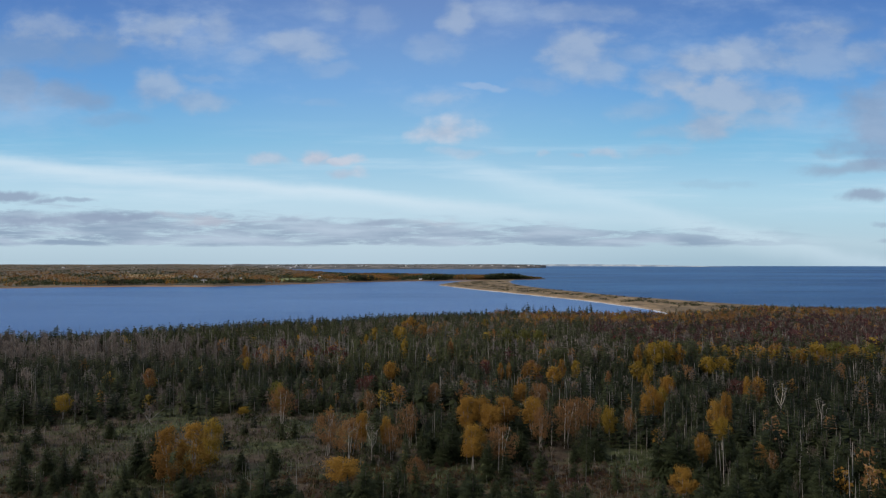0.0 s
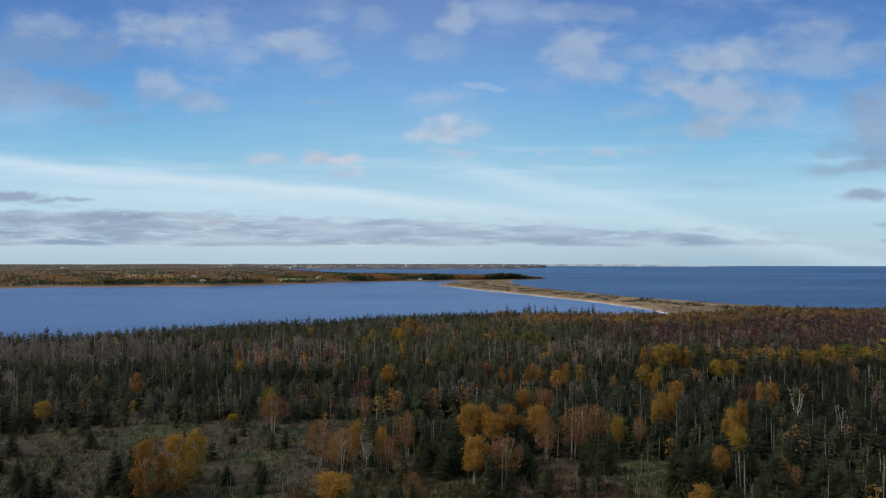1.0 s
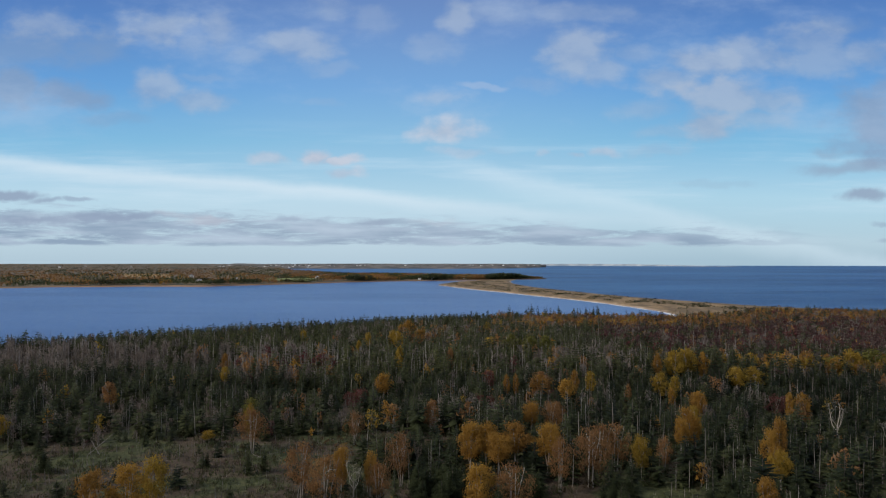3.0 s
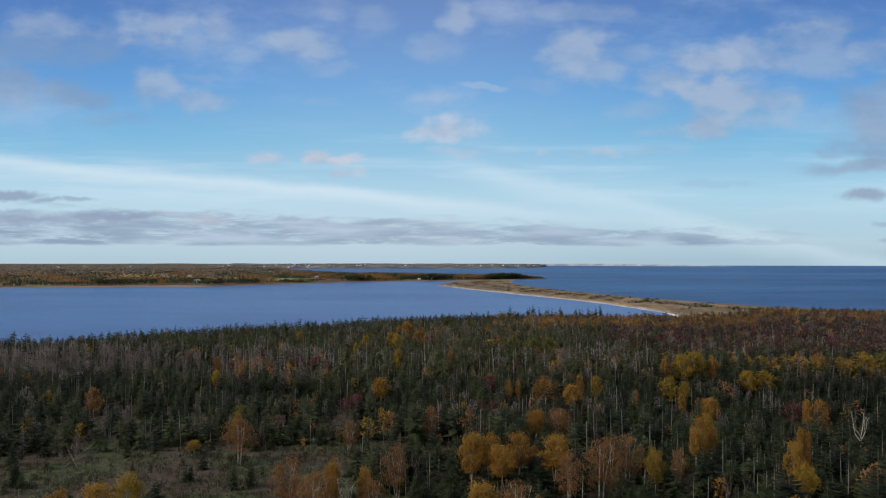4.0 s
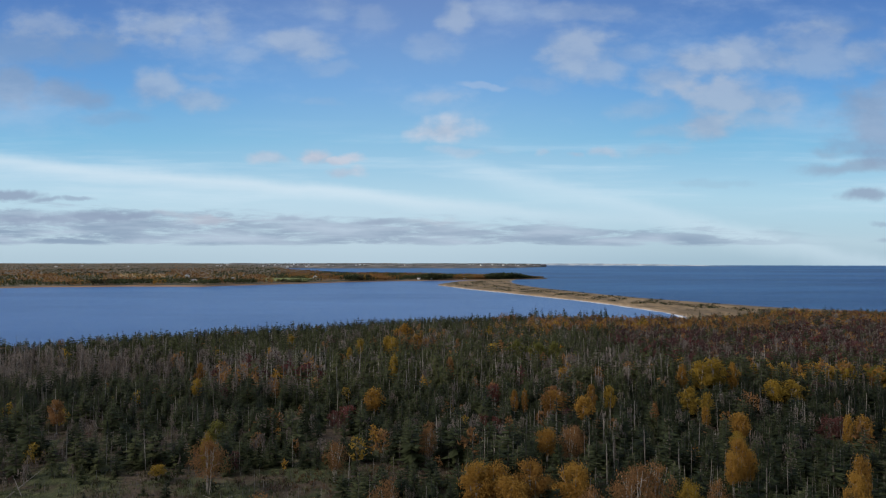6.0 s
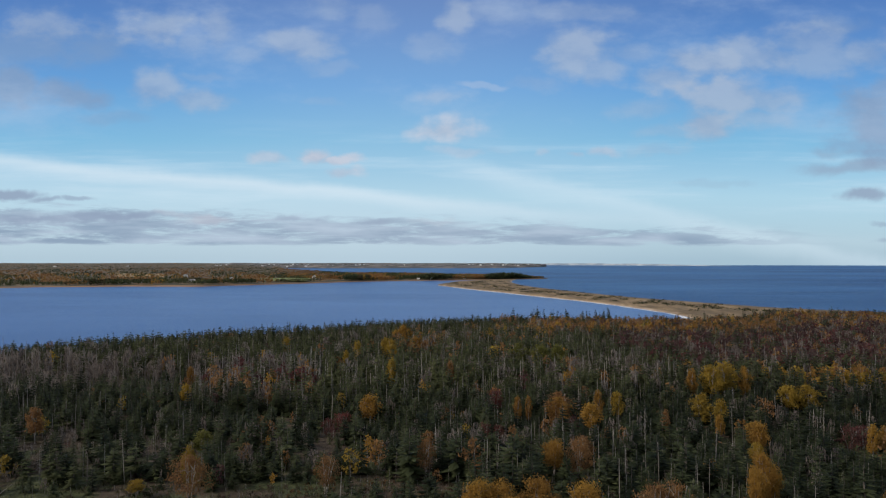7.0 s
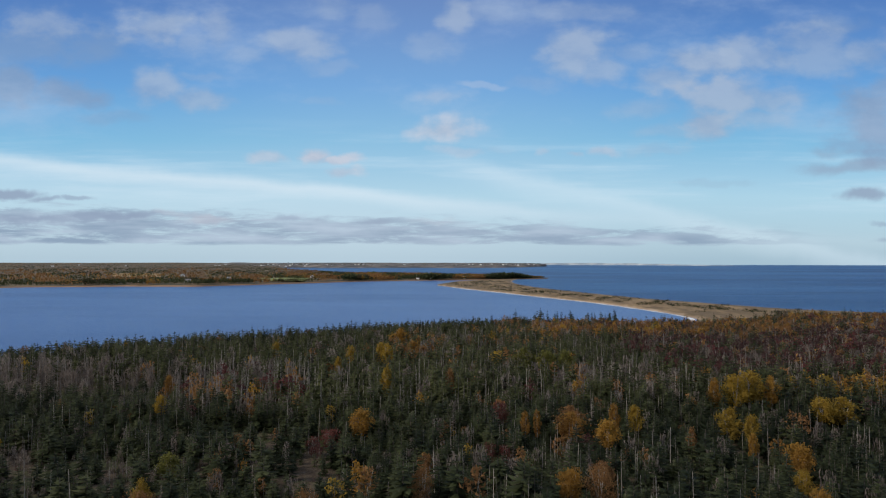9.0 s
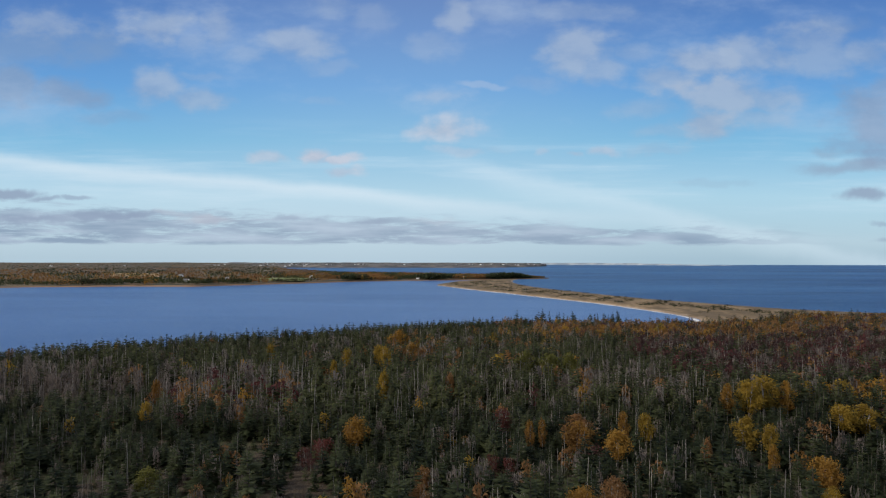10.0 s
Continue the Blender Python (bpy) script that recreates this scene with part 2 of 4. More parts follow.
RED = [(0.0, (0.072, 0.050, 0.048)), (0.7, (0.092, 0.047, 0.046)), (1.0, (0.120, 0.044, 0.044))]
HEATHER = [(0.0, (0.030, 0.027, 0.016)), (0.6, (0.055, 0.046, 0.028)), (1.0, (0.095, 0.080, 0.052))]
OLIVE = [(0.0, (0.034, 0.042, 0.022)), (0.5, (0.060, 0.070, 0.033)), (1.0, (0.092, 0.102, 0.048))]
TWIG = [(0.0, (0.112, 0.092, 0.083)), (0.5, (0.165, 0.137, 0.125)), (1.0, (0.215, 0.184, 0.168))]
M = {}
for own in (True, False):
    for key, stops, leafy in (("needle", NEEDLES, 0.36), ("gold", GOLD, 0.16), ("yellow", YELLOW, 0.16), ("rust", RUST, 0.25), ("lime", LIME, 0.3), ("crimson", CRIMSON, 0.3), ("bracken", BRACKEN, 0.35), ("red", RED, 0.25), ("twig", TWIG, 0.3), ("heather", HEATHER, 0.4), ("olive", OLIVE, 0.36)):
        M[key, own] = foliage(key + ("_leaf" if own else "_wood"), stops, own, leafy)
    M["bark", own] = bark("spruce_bark" + ("" if own else "_wood"), (0.05, 0.042, 0.036), (0.13, 0.115, 0.10), own)
    M["birch", own] = bark("birch_bark" + ("" if own else "_wood"), (0.20, 0.18, 0.16), (0.42, 0.39, 0.36), own)
    M["snag", own] = bark("weathered_wood" + ("" if own else "_wood"), (0.135, 0.125, 0.117), (0.31, 0.29, 0.275), own)


def build_heath(nt, b):
    big, small = grain(nt, 0.07, 5.0), grain(nt, 0.5, 7.0, 0.72)
    green = ramp(nt, small, (0.36, (0.016, 0.019, 0.008)), (0.5, (0.038, 0.046, 0.017)), (0.66, (0.080, 0.085, 0.037)))
    brown = ramp(nt, small, (0.3, (0.024, 0.016, 0.011)), (0.5, (0.054, 0.037, 0.026)), (0.72, (0.096, 0.074, 0.056)))
    nt.links.new(mixed(nt, ramp(nt, big, (0.44, (0, 0, 0)), (0.54, (0.9, 0.9, 0.9))), green, brown), b.inputs["Base Color"])
    bump(nt, b, small, 1.0, 0.5)


def build_spit(nt, b):
    big, small = grain(nt, 0.06, 5.0, 0.6, (1.0, 0.3, 1.0)), grain(nt, 0.3, 6.0, 0.7, (1.0, 0.35, 1.0))
    a = nt.nodes.new("ShaderNodeAttribute")
    a.attribute_name = "tone"
    grass = ramp(nt, small, (0.25, (0.10, 0.068, 0.036)), (0.5, (0.20, 0.140, 0.076)), (0.72, (0.32, 0.23, 0.13)))
    grass = mixed(nt, ramp(nt, big, (0.44, (0, 0, 0)), (0.54, (0.7, 0.7, 0.7))), grass, (0.085, 0.062, 0.036))
    sand = ramp(nt, small, (0.3, (0.25, 0.18, 0.13)), (0.7, (0.42, 0.34, 0.26)))
    nt.links.new(mixed(nt, a.outputs["Fac"], sand, grass), b.inputs["Base Color"])


def build_farland(nt, b):
    big, small = grain(nt, 0.006, 3.0), grain(nt, 0.03, 6.0, 0.7)
    a = nt.nodes.new("ShaderNodeAttribute")
    a.attribute_name = "tone"
    wood = ramp(nt, small, (0.3, (0.032, 0.036, 0.028)), (0.46, (0.06, 0.056, 0.036)), (0.56, (0.12, 0.078, 0.044)), (0.7, (0.06, 0.054, 0.036)))
    field = ramp(nt, big, (0.4, (0.075, 0.08, 0.042)), (0.6, (0.12, 0.092, 0.055)))
    c = mixed(nt, ramp(nt, big, (0.56, (0, 0, 0)), (0.6, (1, 1, 1))), wood, field)
    nt.links.new(mixed(nt, a.outputs["Fac"], (0.23, 0.15, 0.10), c), b.inputs["Base Color"])


def build_water(low, high, rough, wave):
    def build(nt, b):
        add = nt.nodes.new("ShaderNodeMath")
        add.operation = "MULTIPLY_ADD"
        nt.links.new(grain(nt, 0.0026, 6.0, 0.6, (0.3, 1.0, 1.0)), add.inputs[0])
        add.inputs[1].default_value = 0.65
        half = nt.nodes.new("ShaderNodeMath")
        half.operation = "MULTIPLY"
        nt.links.new(grain(nt, 0.014, 5.0, 0.65, (0.35, 1.6, 1.0)), half.inputs[0])
        half.inputs[1].default_value = 0.35
        nt.links.new(half.outputs[0], add.inputs[2])
        streak = add.outputs[0]
        nt.links.new(ramp(nt, streak, (0.41, low), (0.59, high)), b.inputs["Base Color"])
        b.inputs["Roughness"].default_value = rough
        b.inputs["IOR"].default_value = 1.33
        b.inputs["Specular IOR Level"].default_value = 0.28
        bump(nt, b, grain(nt, 0.35, 6.0, 0.65, (0.7, 1.4, 1.0)), wave, 1.0)
    return build


M["heath"] = surface("heath", build_heath, 0.95)
M["spit"] = surface("dune_grass", build_spit, 0.95)
M["farland"] = surface("far_country", build_farland, 0.95)
# distant coast: haze is painted in as a pale blue-grey base colour
M["pale"] = surface("haze_tinted_coast", lambda nt, b: nt.links.new(ramp(nt, grain(nt, 0.01), (0.4, (0.22, 0.27, 0.33)), (0.6, (0.42, 0.46, 0.50))), b.inputs["Base Color"]), 0.9)
M["farther"] = surface("grey_far_fields", lambda nt, b: nt.links.new(ramp(nt, grain(nt, 0.012, 4.0, 0.6), (0.38, (0.06, 0.064, 0.070)), (0.5, (0.105, 0.098, 0.095)), (0.62, (0.20, 0.18, 0.16))), b.inputs["Base Color"]), 0.95)
M["pasture"] = surface("pasture", lambda nt, b: nt.links.new(ramp(nt, grain(nt, 0.05), (0.3, (0.10, 0.13, 0.04)), (0.7, (0.17, 0.19, 0.07))), b.inputs["Base Color"]), 0.9)
M["stubble"] = surface("stubble", lambda nt, b: nt.links.new(ramp(nt, grain(nt, 0.05), (0.3, (0.24, 0.16, 0.08)), (0.7, (0.32, 0.23, 0.12))), b.inputs["Base Color"]), 0.9)
M["bay"] = surface("bay_water", build_water((0.031, 0.085, 0.235), (0.064, 0.138, 0.325), 0.35, 0.5), 0.35)
M["sea"] = surface("sea_water", build_water((0.007, 0.044, 0.140), (0.032, 0.110, 0.26), 0.45, 0.8), 0.45)
M["foam"] = surface("surf", lambda nt, b: nt.links.new(ramp(nt, grain(nt, 0.4), (0.3, (0.5, 0.5, 0.5)), (0.7, (0.8, 0.8, 0.8))), b.inputs["Base Color"]), 0.6)
M["paint"] = surface("house_paint", lambda nt, b: nt.links.new(ramp(nt, tone_of(nt, True), (0.0, (0.72, 0.72, 0.70)), (0.8, (0.82, 0.82, 0.80)), (1.0, (0.45, 0.42, 0.38))), b.inputs["Base Color"]), 0.6)
M["roof"] = surface("roof_shingle", lambda nt, b: nt.links.new(ramp(nt, tone_of(nt, True), (0.0, (0.10, 0.10, 0.11)), (1.0, (0.25, 0.24, 0.24))), b.inputs["Base Color"]), 0.8)
M["pane"] = surface("window_glass", lambda nt, b: nt.links.new(ramp(nt, grain(nt, 0.5), (0.0, (0.02, 0.02, 0.03)), (1.0, (0.04, 0.05, 0.06))), b.inputs["Base Color"]), 0.15)


# ---- mesh helpers ----
def mesh_of(name, verts, tris, mats=None, slots=(), tone=None, smooth=False):
    me = bpy.data.meshes.new(name)
    verts, tris = np.asarray(verts, np.float32), np.asarray(tris, np.int32)
    k = tris.shape[1]
    me.vertices.add(len(verts))
    me.vertices.foreach_set("co", verts.ravel())
    me.loops.add(tris.size)
    me.loops.foreach_set("vertex_index", tris.ravel())
    me.polygons.add(len(tris))
    me.polygons.foreach_set("loop_start", np.arange(0, tris.size, k, dtype=np.int32))
    for s in slots:
        me.materials.append(s)
    if mats is not None:
        me.polygons.foreach_set("material_index", np.asarray(mats, np.int32))
    me.polygons.foreach_set("use_smooth", np.full(len(tris), smooth))
    if tone is not None:
        me.attributes.new("tone", "FLOAT", "POINT").data.foreach_set("value", np.asarray(tone, np.float32))
    me.update(calc_edges=True)
    return me


def join(pieces):
    """Pieces of (vertices, triangles) as one."""
    vs, fs, at = [], [], 0
    for v, f in pieces:
        vs.append(v)
        fs.append(f + at)
        at += len(v)
    return np.concatenate(vs), np.concatenate(fs)


def limb(p0, p1, r0, r1, n=4):
    p0, p1 = np.array(p0, float), np.array(p1, float)
    d = p1 - p0
    d /= np.linalg.norm(d) + 1e-9
    a = np.cross(d, (0.3, 0.9, 0.1) if abs(d[2]) > 0.8 else (0, 0, 1))
    a /= np.linalg.norm(a)
    b = np.cross(d, a)
    ang = np.arange(n) * 2 * np.pi / n
    ring = np.cos(ang)[:, None] * a + np.sin(ang)[:, None] * b
    v = np.concatenate([p0 + ring * r0, p1 + ring * r1])
    f = []
    for i in range(n):
        j = (i + 1) % n
        f += [(i, j, n + j), (i, n + j, n + i)]
    return v, np.array(f)


def fronds(base, az, rise, length, width, twigs):
    """Branches as flat sprays: a kite each, and side twigs on the near trees."""
    x = [(0, 0), (0.45, 0.5), (1, 0), (0.45, -0.5)]
    tri = [(0, 1, 2), (0, 2, 3)]
    if twigs:
        x = [(0, 0.06), (1, 0), (0, -0.06)]
        tri = [(0, 1, 2)]
        for at, w in ((0.12, 0.42), (0.30, 0.56), (0.50, 0.50), (0.70, 0.32)):
            for s in (1, -1):
                k = len(x)
                x += [(at - 0.04, 0), (at + 0.26, s * w), (at + 0.13, 0)]
                tri.append((k, k + 1, k + 2))
    x = np.array(x)
    n, m = len(az), len(x)
    along = x[None, :, 0] * length[:, None]
    side = x[None, :, 1] * width[:, None]
    sag = -np.abs(side) * 0.55 - 0.12 * length[:, None] * x[None, :, 0] ** 2
    h = along * np.cos(rise)[:, None]
    v = np.stack([base[:, 0, None] + h * np.cos(az)[:, None] - side * np.sin(az)[:, None],
                  base[:, 1, None] + h * np.sin(az)[:, None] + side * np.cos(az)[:, None],
                  base[:, 2, None] + along * np.sin(rise)[:, None] + sag], -1).reshape(-1, 3)
    f = (np.array(tri)[None] + (np.arange(n) * m)[:, None, None]).reshape(-1, 3)
    return v, f


def spruce_shape(seed, whorls, arms, twigs, start=0.06, slim=0.2, gaps=0.1, blunt=0.7, leaf=0.6):
    """A unit-high spruce: (trunk), (crown)."""
    rng = np.random.default_rng(seed)
    lean = rng.normal(0, 0.012, 2)
    trunk = limb((0, 0, 0), (lean[0], lean[1], 0.985), 0.016, 0.002, 5 if twigs else 3)
    base, az, rise, ln = [], [], [], []
    lop = rng.uniform(0, 6.28)
    for i in range(whorls):
        t = (i + rng.uniform(-0.3, 0.3)) / whorls
        z = start + (0.97 - start) * min(max(t, 0), 1)
        n = arms if t < 0.85 else max(4, arms - 1)
        ph = rng.uniform(0, 6.28)
        for k in range(n):
            if rng.random() < gaps:
                continue
            a = ph + k * 6.283 / n + rng.normal(0, 0.25)
            reach = slim * ((1 - t) ** blunt * (0.72 + 0.28 * min(1, t * 6)) + 0.07)
            zz = z + rng.uniform(-1.1, 1.1) * (0.97 - start) / whorls * (1 - t)
            base.append((lean[0] * zz, lean[1] * zz, zz))
            az.append(a)
            rise.append(np.interp(t, [0, 0.5, 0.85, 1], [-0.34, 0.02, 0.5, 1.1]) + rng.normal(0, 0.16))
            ln.append(reach * rng.uniform(0.65, 1.2) * (1 + 0.15 * np.cos(a - lop)))
    ln = np.array(ln)
    crown = fronds(np.array(base), np.array(az), np.array(rise), ln, ln * leaf, twigs)
    tip = limb((lean[0] * 0.95, lean[1] * 0.95, 0.93), (lean[0], lean[1], 1.02), 0.012, 0.001, 3)
    return trunk, join([crown, tip]) if twigs else crown


def leaf_cloud(rng, p, d, size, tall=1.0):
    """Loose leaves at p that face roughly along d."""
    count = len(p)
    d = d / np.linalg.norm(d, axis=1)[:, None]
    face = d + np.array((0, 0, 0.5)) + rng.normal(0, 0.7, (count, 3))
    face /= np.linalg.norm(face, axis=1)[:, None]
    e1 = np.cross(face, rng.normal(size=(count, 3)))
    e1 /= np.linalg.norm(e1, axis=1)[:, None]
    e2 = np.cross(face, e1)
    ang = np.array((0.0, 2.1, 4.2)) + rng.normal(0, 0.3, (count, 3))
    far = size * 1.5 * rng.uniform(0.6, 1.3, (count, 3))
    a = (np.cos(ang) * far)[..., None] * e1[:, None] + (np.sin(ang) * far)[..., None] * e2[:, None]
    v = (p[:, None, :] + a * np.array((1 / tall, 1 / tall, tall))).reshape(-1, 3)
    return v, np.arange(count * 3).reshape(-1, 3)


def broadleaf_shape(seed, leaves, size, stems=3, start=0.3, wide=0.24, sides=5, tall=1.0, boughs=20, split=False):
    """A unit-high birch or maple: stems with limbs, and a crown of loose leaves in clumps."""
    rng = np.random.default_rng(seed)
    wood = []
    for s in range(stems):
        one = []
        foot = rng.normal(0, 0.02, 2) if stems > 1 else (0, 0)
        head = np.clip(rng.normal(0, wide * 0.34, 2), -wide * 0.5, wide * 0.5)
        mid = np.array((foot[0] * 0.5 + head[0] * 0.4, foot[1] * 0.5 + head[1] * 0.4, 0.45))
        one.append(limb((*foot, 0), mid, 0.0075, 0.005, sides))
        one.append(limb(mid, (*head, 0.9), 0.005, 0.0018, sides))
        for _ in range(3 if sides > 3 else 0):
            k = rng.uniform(0.1, 0.8)
            p = mid * (1 - k) + np.array((*head, 0.9)) * k
            q = p + np.array((*rng.normal(0, wide * 0.22, 2), rng.uniform(0.05, 0.14)))
            one.append(limb(p, q, 0.0035, 0.001, 3))
        wood.append(join(one))
    # several overlapping rounded boughs, leaves thickest near their skins, some straying
    n = boughs
    t = (np.arange(n) + rng.random(n)) / n
    girth = np.sin(np.pi * np.clip(0.14 + 0.80 * t, 0, 1)) ** 0.75
    ang, off = np.arange(n) * 2.4 + rng.normal(0, 0.4, n), wide * rng.uniform(0.30, 0.86, n) * girth
    mid = np.stack([off * np.cos(ang), off * np.sin(ang), start + 0.08 + (0.82 - start) * t], -1)
    half = np.stack([wide * rng.uniform(0.24, 0.46, n)] * 2 + [rng.uniform(0.07, 0.13, n)], -1)
    pick = rng.integers(0, n, leaves)
    d = rng.normal(size=(leaves, 3))
    d /= np.linalg.norm(d, axis=1)[:, None]
    out = rng.random(leaves) ** 0.42 * np.where(rng.random(leaves) < 0.2, 1.6, 1.0)
    p = mid[pick] + d * out[:, None] * half[pick]
    p[:, 2] = np.minimum(p[:, 2], 0.99)
    return (*wood, leaf_cloud(rng, p, d, size, tall)) if split else (join(wood), leaf_cloud(rng, p, d, size, tall))


def snag_shape(seed, stubs, broken=False, sides=5):
    rng = np.random.default_rng(seed)
    lean = rng.normal(0, 0.03, 2)
    out = [limb((0, 0, 0), (lean[0], lean[1], 1.0), 0.014, 0.007 if broken else 0.003, sides)]
    for _ in range(stubs):
        z = rng.uniform(0.25, 0.97)
        a = rng.uniform(0, 6.28)
        l = rng.uniform(0.03, 0.11) * (1.15 - z * 0.6)
        b = np.array((lean[0] * z, lean[1] * z, z))
        out.append(limb(b, b + np.array((np.cos(a) * l, np.sin(a) * l, rng.uniform(-0.03, 0.04))), 0.0035, 0.001, 3))
    return out


def bare_shape(seed, twigs, split=False):
    """A leafless broadleaf tree with forking limbs."""
    rng = np.random.default_rng(seed)
    trunk = limb((0, 0, 0), (*rng.normal(0, 0.02, 2), 0.5), 0.014, 0.009, 4)
    out = [trunk]
    for i in range(5):
        z = rng.uniform(0.25, 0.5)
        a = i * 1.26 + rng.normal(0, 0.3)
        b = np.array((0, 0, z))
        e = b + np.array((np.cos(a) * rng.uniform(0.05, 0.16), np.sin(a) * rng.uniform(0.05, 0.16), rng.uniform(0.3, 0.5)))
        knee = b + (e - b) * np.array((0.7, 0.7, 0.38))
        one = [join([limb(b, knee, 0.007, 0.005, 3), limb(knee, e, 0.005, 0.002, 3)])]
        for _ in range(twigs):
            k = rng.uniform(0.3, 1)
            p = knee + (e - knee) * k
            one.append(limb(p, p + np.array((*rng.normal(0, 0.055, 2), rng.uniform(0.02, 0.13))), 0.0025, 0.0007, 3))
        out.append(one if split else join(one))
    return out


def outwardness(v):
    """Distance out from the stem: 0 inside, 1 at the tips; tones lighten outward."""
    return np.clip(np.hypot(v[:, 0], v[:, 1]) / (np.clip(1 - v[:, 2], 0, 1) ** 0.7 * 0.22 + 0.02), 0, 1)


def scatter(name, shapes, slots, rows, label, category, group=""):
    """A joined wood: rows of x, y, z, height, breadth, turn, tone, shape; shapes are lists of (vertices, triangles), one a slot."""
    rows = np.asarray(rows, float)
    vs, fs, ms, ts, at = [], [], [], [], 0
    for s, layers in enumerate(shapes):
        mine = rows[rows[:, 7].astype(int) == s]
        if not len(mine):
            continue
        c, sn = np.cos(mine[:, 5])[:, None], np.sin(mine[:, 5])[:, None]
        for slot, (v, f) in enumerate(layers):
            w = (mine[:, 4])[:, None]
            x = (v[None, :, 0] * c - v[None, :, 1] * sn) * w + mine[:, 0, None]
            y = (v[None, :, 0] * sn + v[None, :, 1] * c) * w + mine[:, 1, None]
            z = v[None, :, 2] * mine[:, 3, None] + mine[:, 2, None]
            n, m = len(mine), len(v)
            vs.append(np.stack([x, y, z], -1).reshape(-1, 3))
            fs.append((f[None] + (np.arange(n) * m)[:, None, None] + at).reshape(-1, 3))
            ms.append(np.full(n * len(f), slot))
            ts.append(np.clip(mine[:, 6, None] + 0.45 * (outwardness(v)[None] - 0.6), 0, 1).ravel())
            at += n * m
    me = mesh_of(name, np.concatenate(vs), np.concatenate(fs), np.concatenate(ms), slots, np.concatenate(ts))
    return tagged(new(name, me), label, category, group, "stuff")


def part(name, me, parent):
    ob = new(name, me)
    ob.parent = parent
    return ob


def curve(points, n):
    """n points along a smooth line through the given ones."""
    p = np.array(points, float)
    p = np.concatenate([[2 * p[0] - p[1]], p, [2 * p[-1] - p[-2]]])
    d = np.linalg.norm(np.diff(p[1:-1], axis=0), axis=1) ** 0.5
    t = np.concatenate([[0], np.cumsum(d)])
    out = []
    for s in np.linspace(0, t[-1], n):
        i = min(max(np.searchsorted(t, s) - 1, 0), len(t) - 2)
        u = (s - t[i]) / (t[i + 1] - t[i])
        a, b, c, e = p[i], p[i + 1], p[i + 2], p[i + 3]
        out.append(0.5 * (2 * b + (c - a) * u + (2 * a - 5 * b + 4 * c - e) * u * u + (3 * b - a - 3 * c + e) * u ** 3))
    return np.array(out)


def wobble(x, y, scale, seed=0.0):
    """Smooth wavering between about -1 and 1."""
    x, y = np.asarray(x) / scale, np.asarray(y) / scale
    return (np.sin(x * 2.1 + seed) * np.cos(y * 1.7 - seed) + 0.6 * np.sin(x * 4.3 - y * 3.1 + seed * 2) + 0.4 * np.cos(x * 7.9 + y * 6.3 + seed)) / 1.6


def smooth(x, a, b):
    t = np.clip((x - a) / (b - a), 0, 1)
    return t * t * (3 - 2 * t)


def sheet(name, near, far, spread, height, mat, label, category, tone=None):
    """Land ruled between two lines; spread: steps from near to far; height and tone: of (u, x, y)."""
    u = np.asarray(spread)[:, None, None]
    p = near[None] * (1 - u) + far[None] * u
    x, y = p[..., 0], p[..., 1]
    uu = np.broadcast_to(u[..., 0], x.shape)
    v = np.stack([x, y, height(uu, x, y)], -1).reshape(-1, 3)
    r, c = x.shape
    i = (np.arange(r - 1)[:, None] * c + np.arange(c - 1)[None]).ravel()
    f = np.stack([i, i + 1, i + c + 1, i + c], -1)
    me = mesh_of(name, v, f, None, (mat,), None if tone is None else tone(uu, x, y).ravel(), True)
    return tagged(new(name, me), label, category, "", "structure")


# ---- water and land ----
wx, wy = np.meshgrid(np.linspace(-6500, 6500, 14), np.linspace(-3000, 4990, 10))
i = (np.arange(9)[:, None] * 14 + np.arange(13)[None]).ravel()
tagged(new("sea", mesh_of("sea", np.stack([wx, wy, 0 * wx], -1).reshape(-1, 3), np.stack([i, i + 1, i + 15, i + 14], -1), None, (M["sea"],))),
       "deep blue open sea reaching the horizon", "sea", "", "structure")
BAY = curve([(-2500, 60), (-300, 100), (60, 380), (215, 560), (215, 640), (200, 760), (140, 900), (110, 1100), (100, 1300), (60, 1420), (-300, 1420), (-1500, 1300), (-2500, 1100)], 90)
tagged(new("bay", mesh_of("bay", np.column_stack([np.vstack([[-600, 800], BAY]), np.full(91, 0.03)]),
                          [(0, 1 + i, 1 + (i + 1) % 90) for i in range(90)], None, (M["bay"],))), "calm steel-blue water of the sheltered bay", "bay", "", "structure")


def ground_z(x, y):
    z = np.interp(y, [60, 100, 150, 200, 260, 330, 450], [12.5, 12, 10, 7.5, 6, 5, 3])
    z = z + 0.35 * wobble(x, y, 18.0) + 0.15 * wobble(x, y, 5.0, 1.0)
    return z - 4.5 * smooth(x, 130, 190) * smooth(y, 480, 525)


SHORE = curve([(-900, -200), (-520, 60), (-300, 225), (-185, 302), (-138, 330), (-83, 369), (-11, 426), (44, 456), (81, 474), (140, 510),
               (192, 552), (260, 615), (345, 612), (420, 585), (560, 560), (1200, 500)], 260)
INLAND = curve([(-900, -400), (-300, -380), (0, -380), (400, -380), (1200, -400)], 260)
sheet("ground", SHORE, INLAND, np.linspace(0, 1, 150) ** 1.35,
      lambda u, x, y: -2 + (ground_z(x, y) + 2) * smooth(u * 700, 0, 16), M["heath"], "rough heath ground, olive grass and brown scrub", "ground")


def shore_y(x):
    return np.interp(x, SHORE[:, 0], SHORE[:, 1])


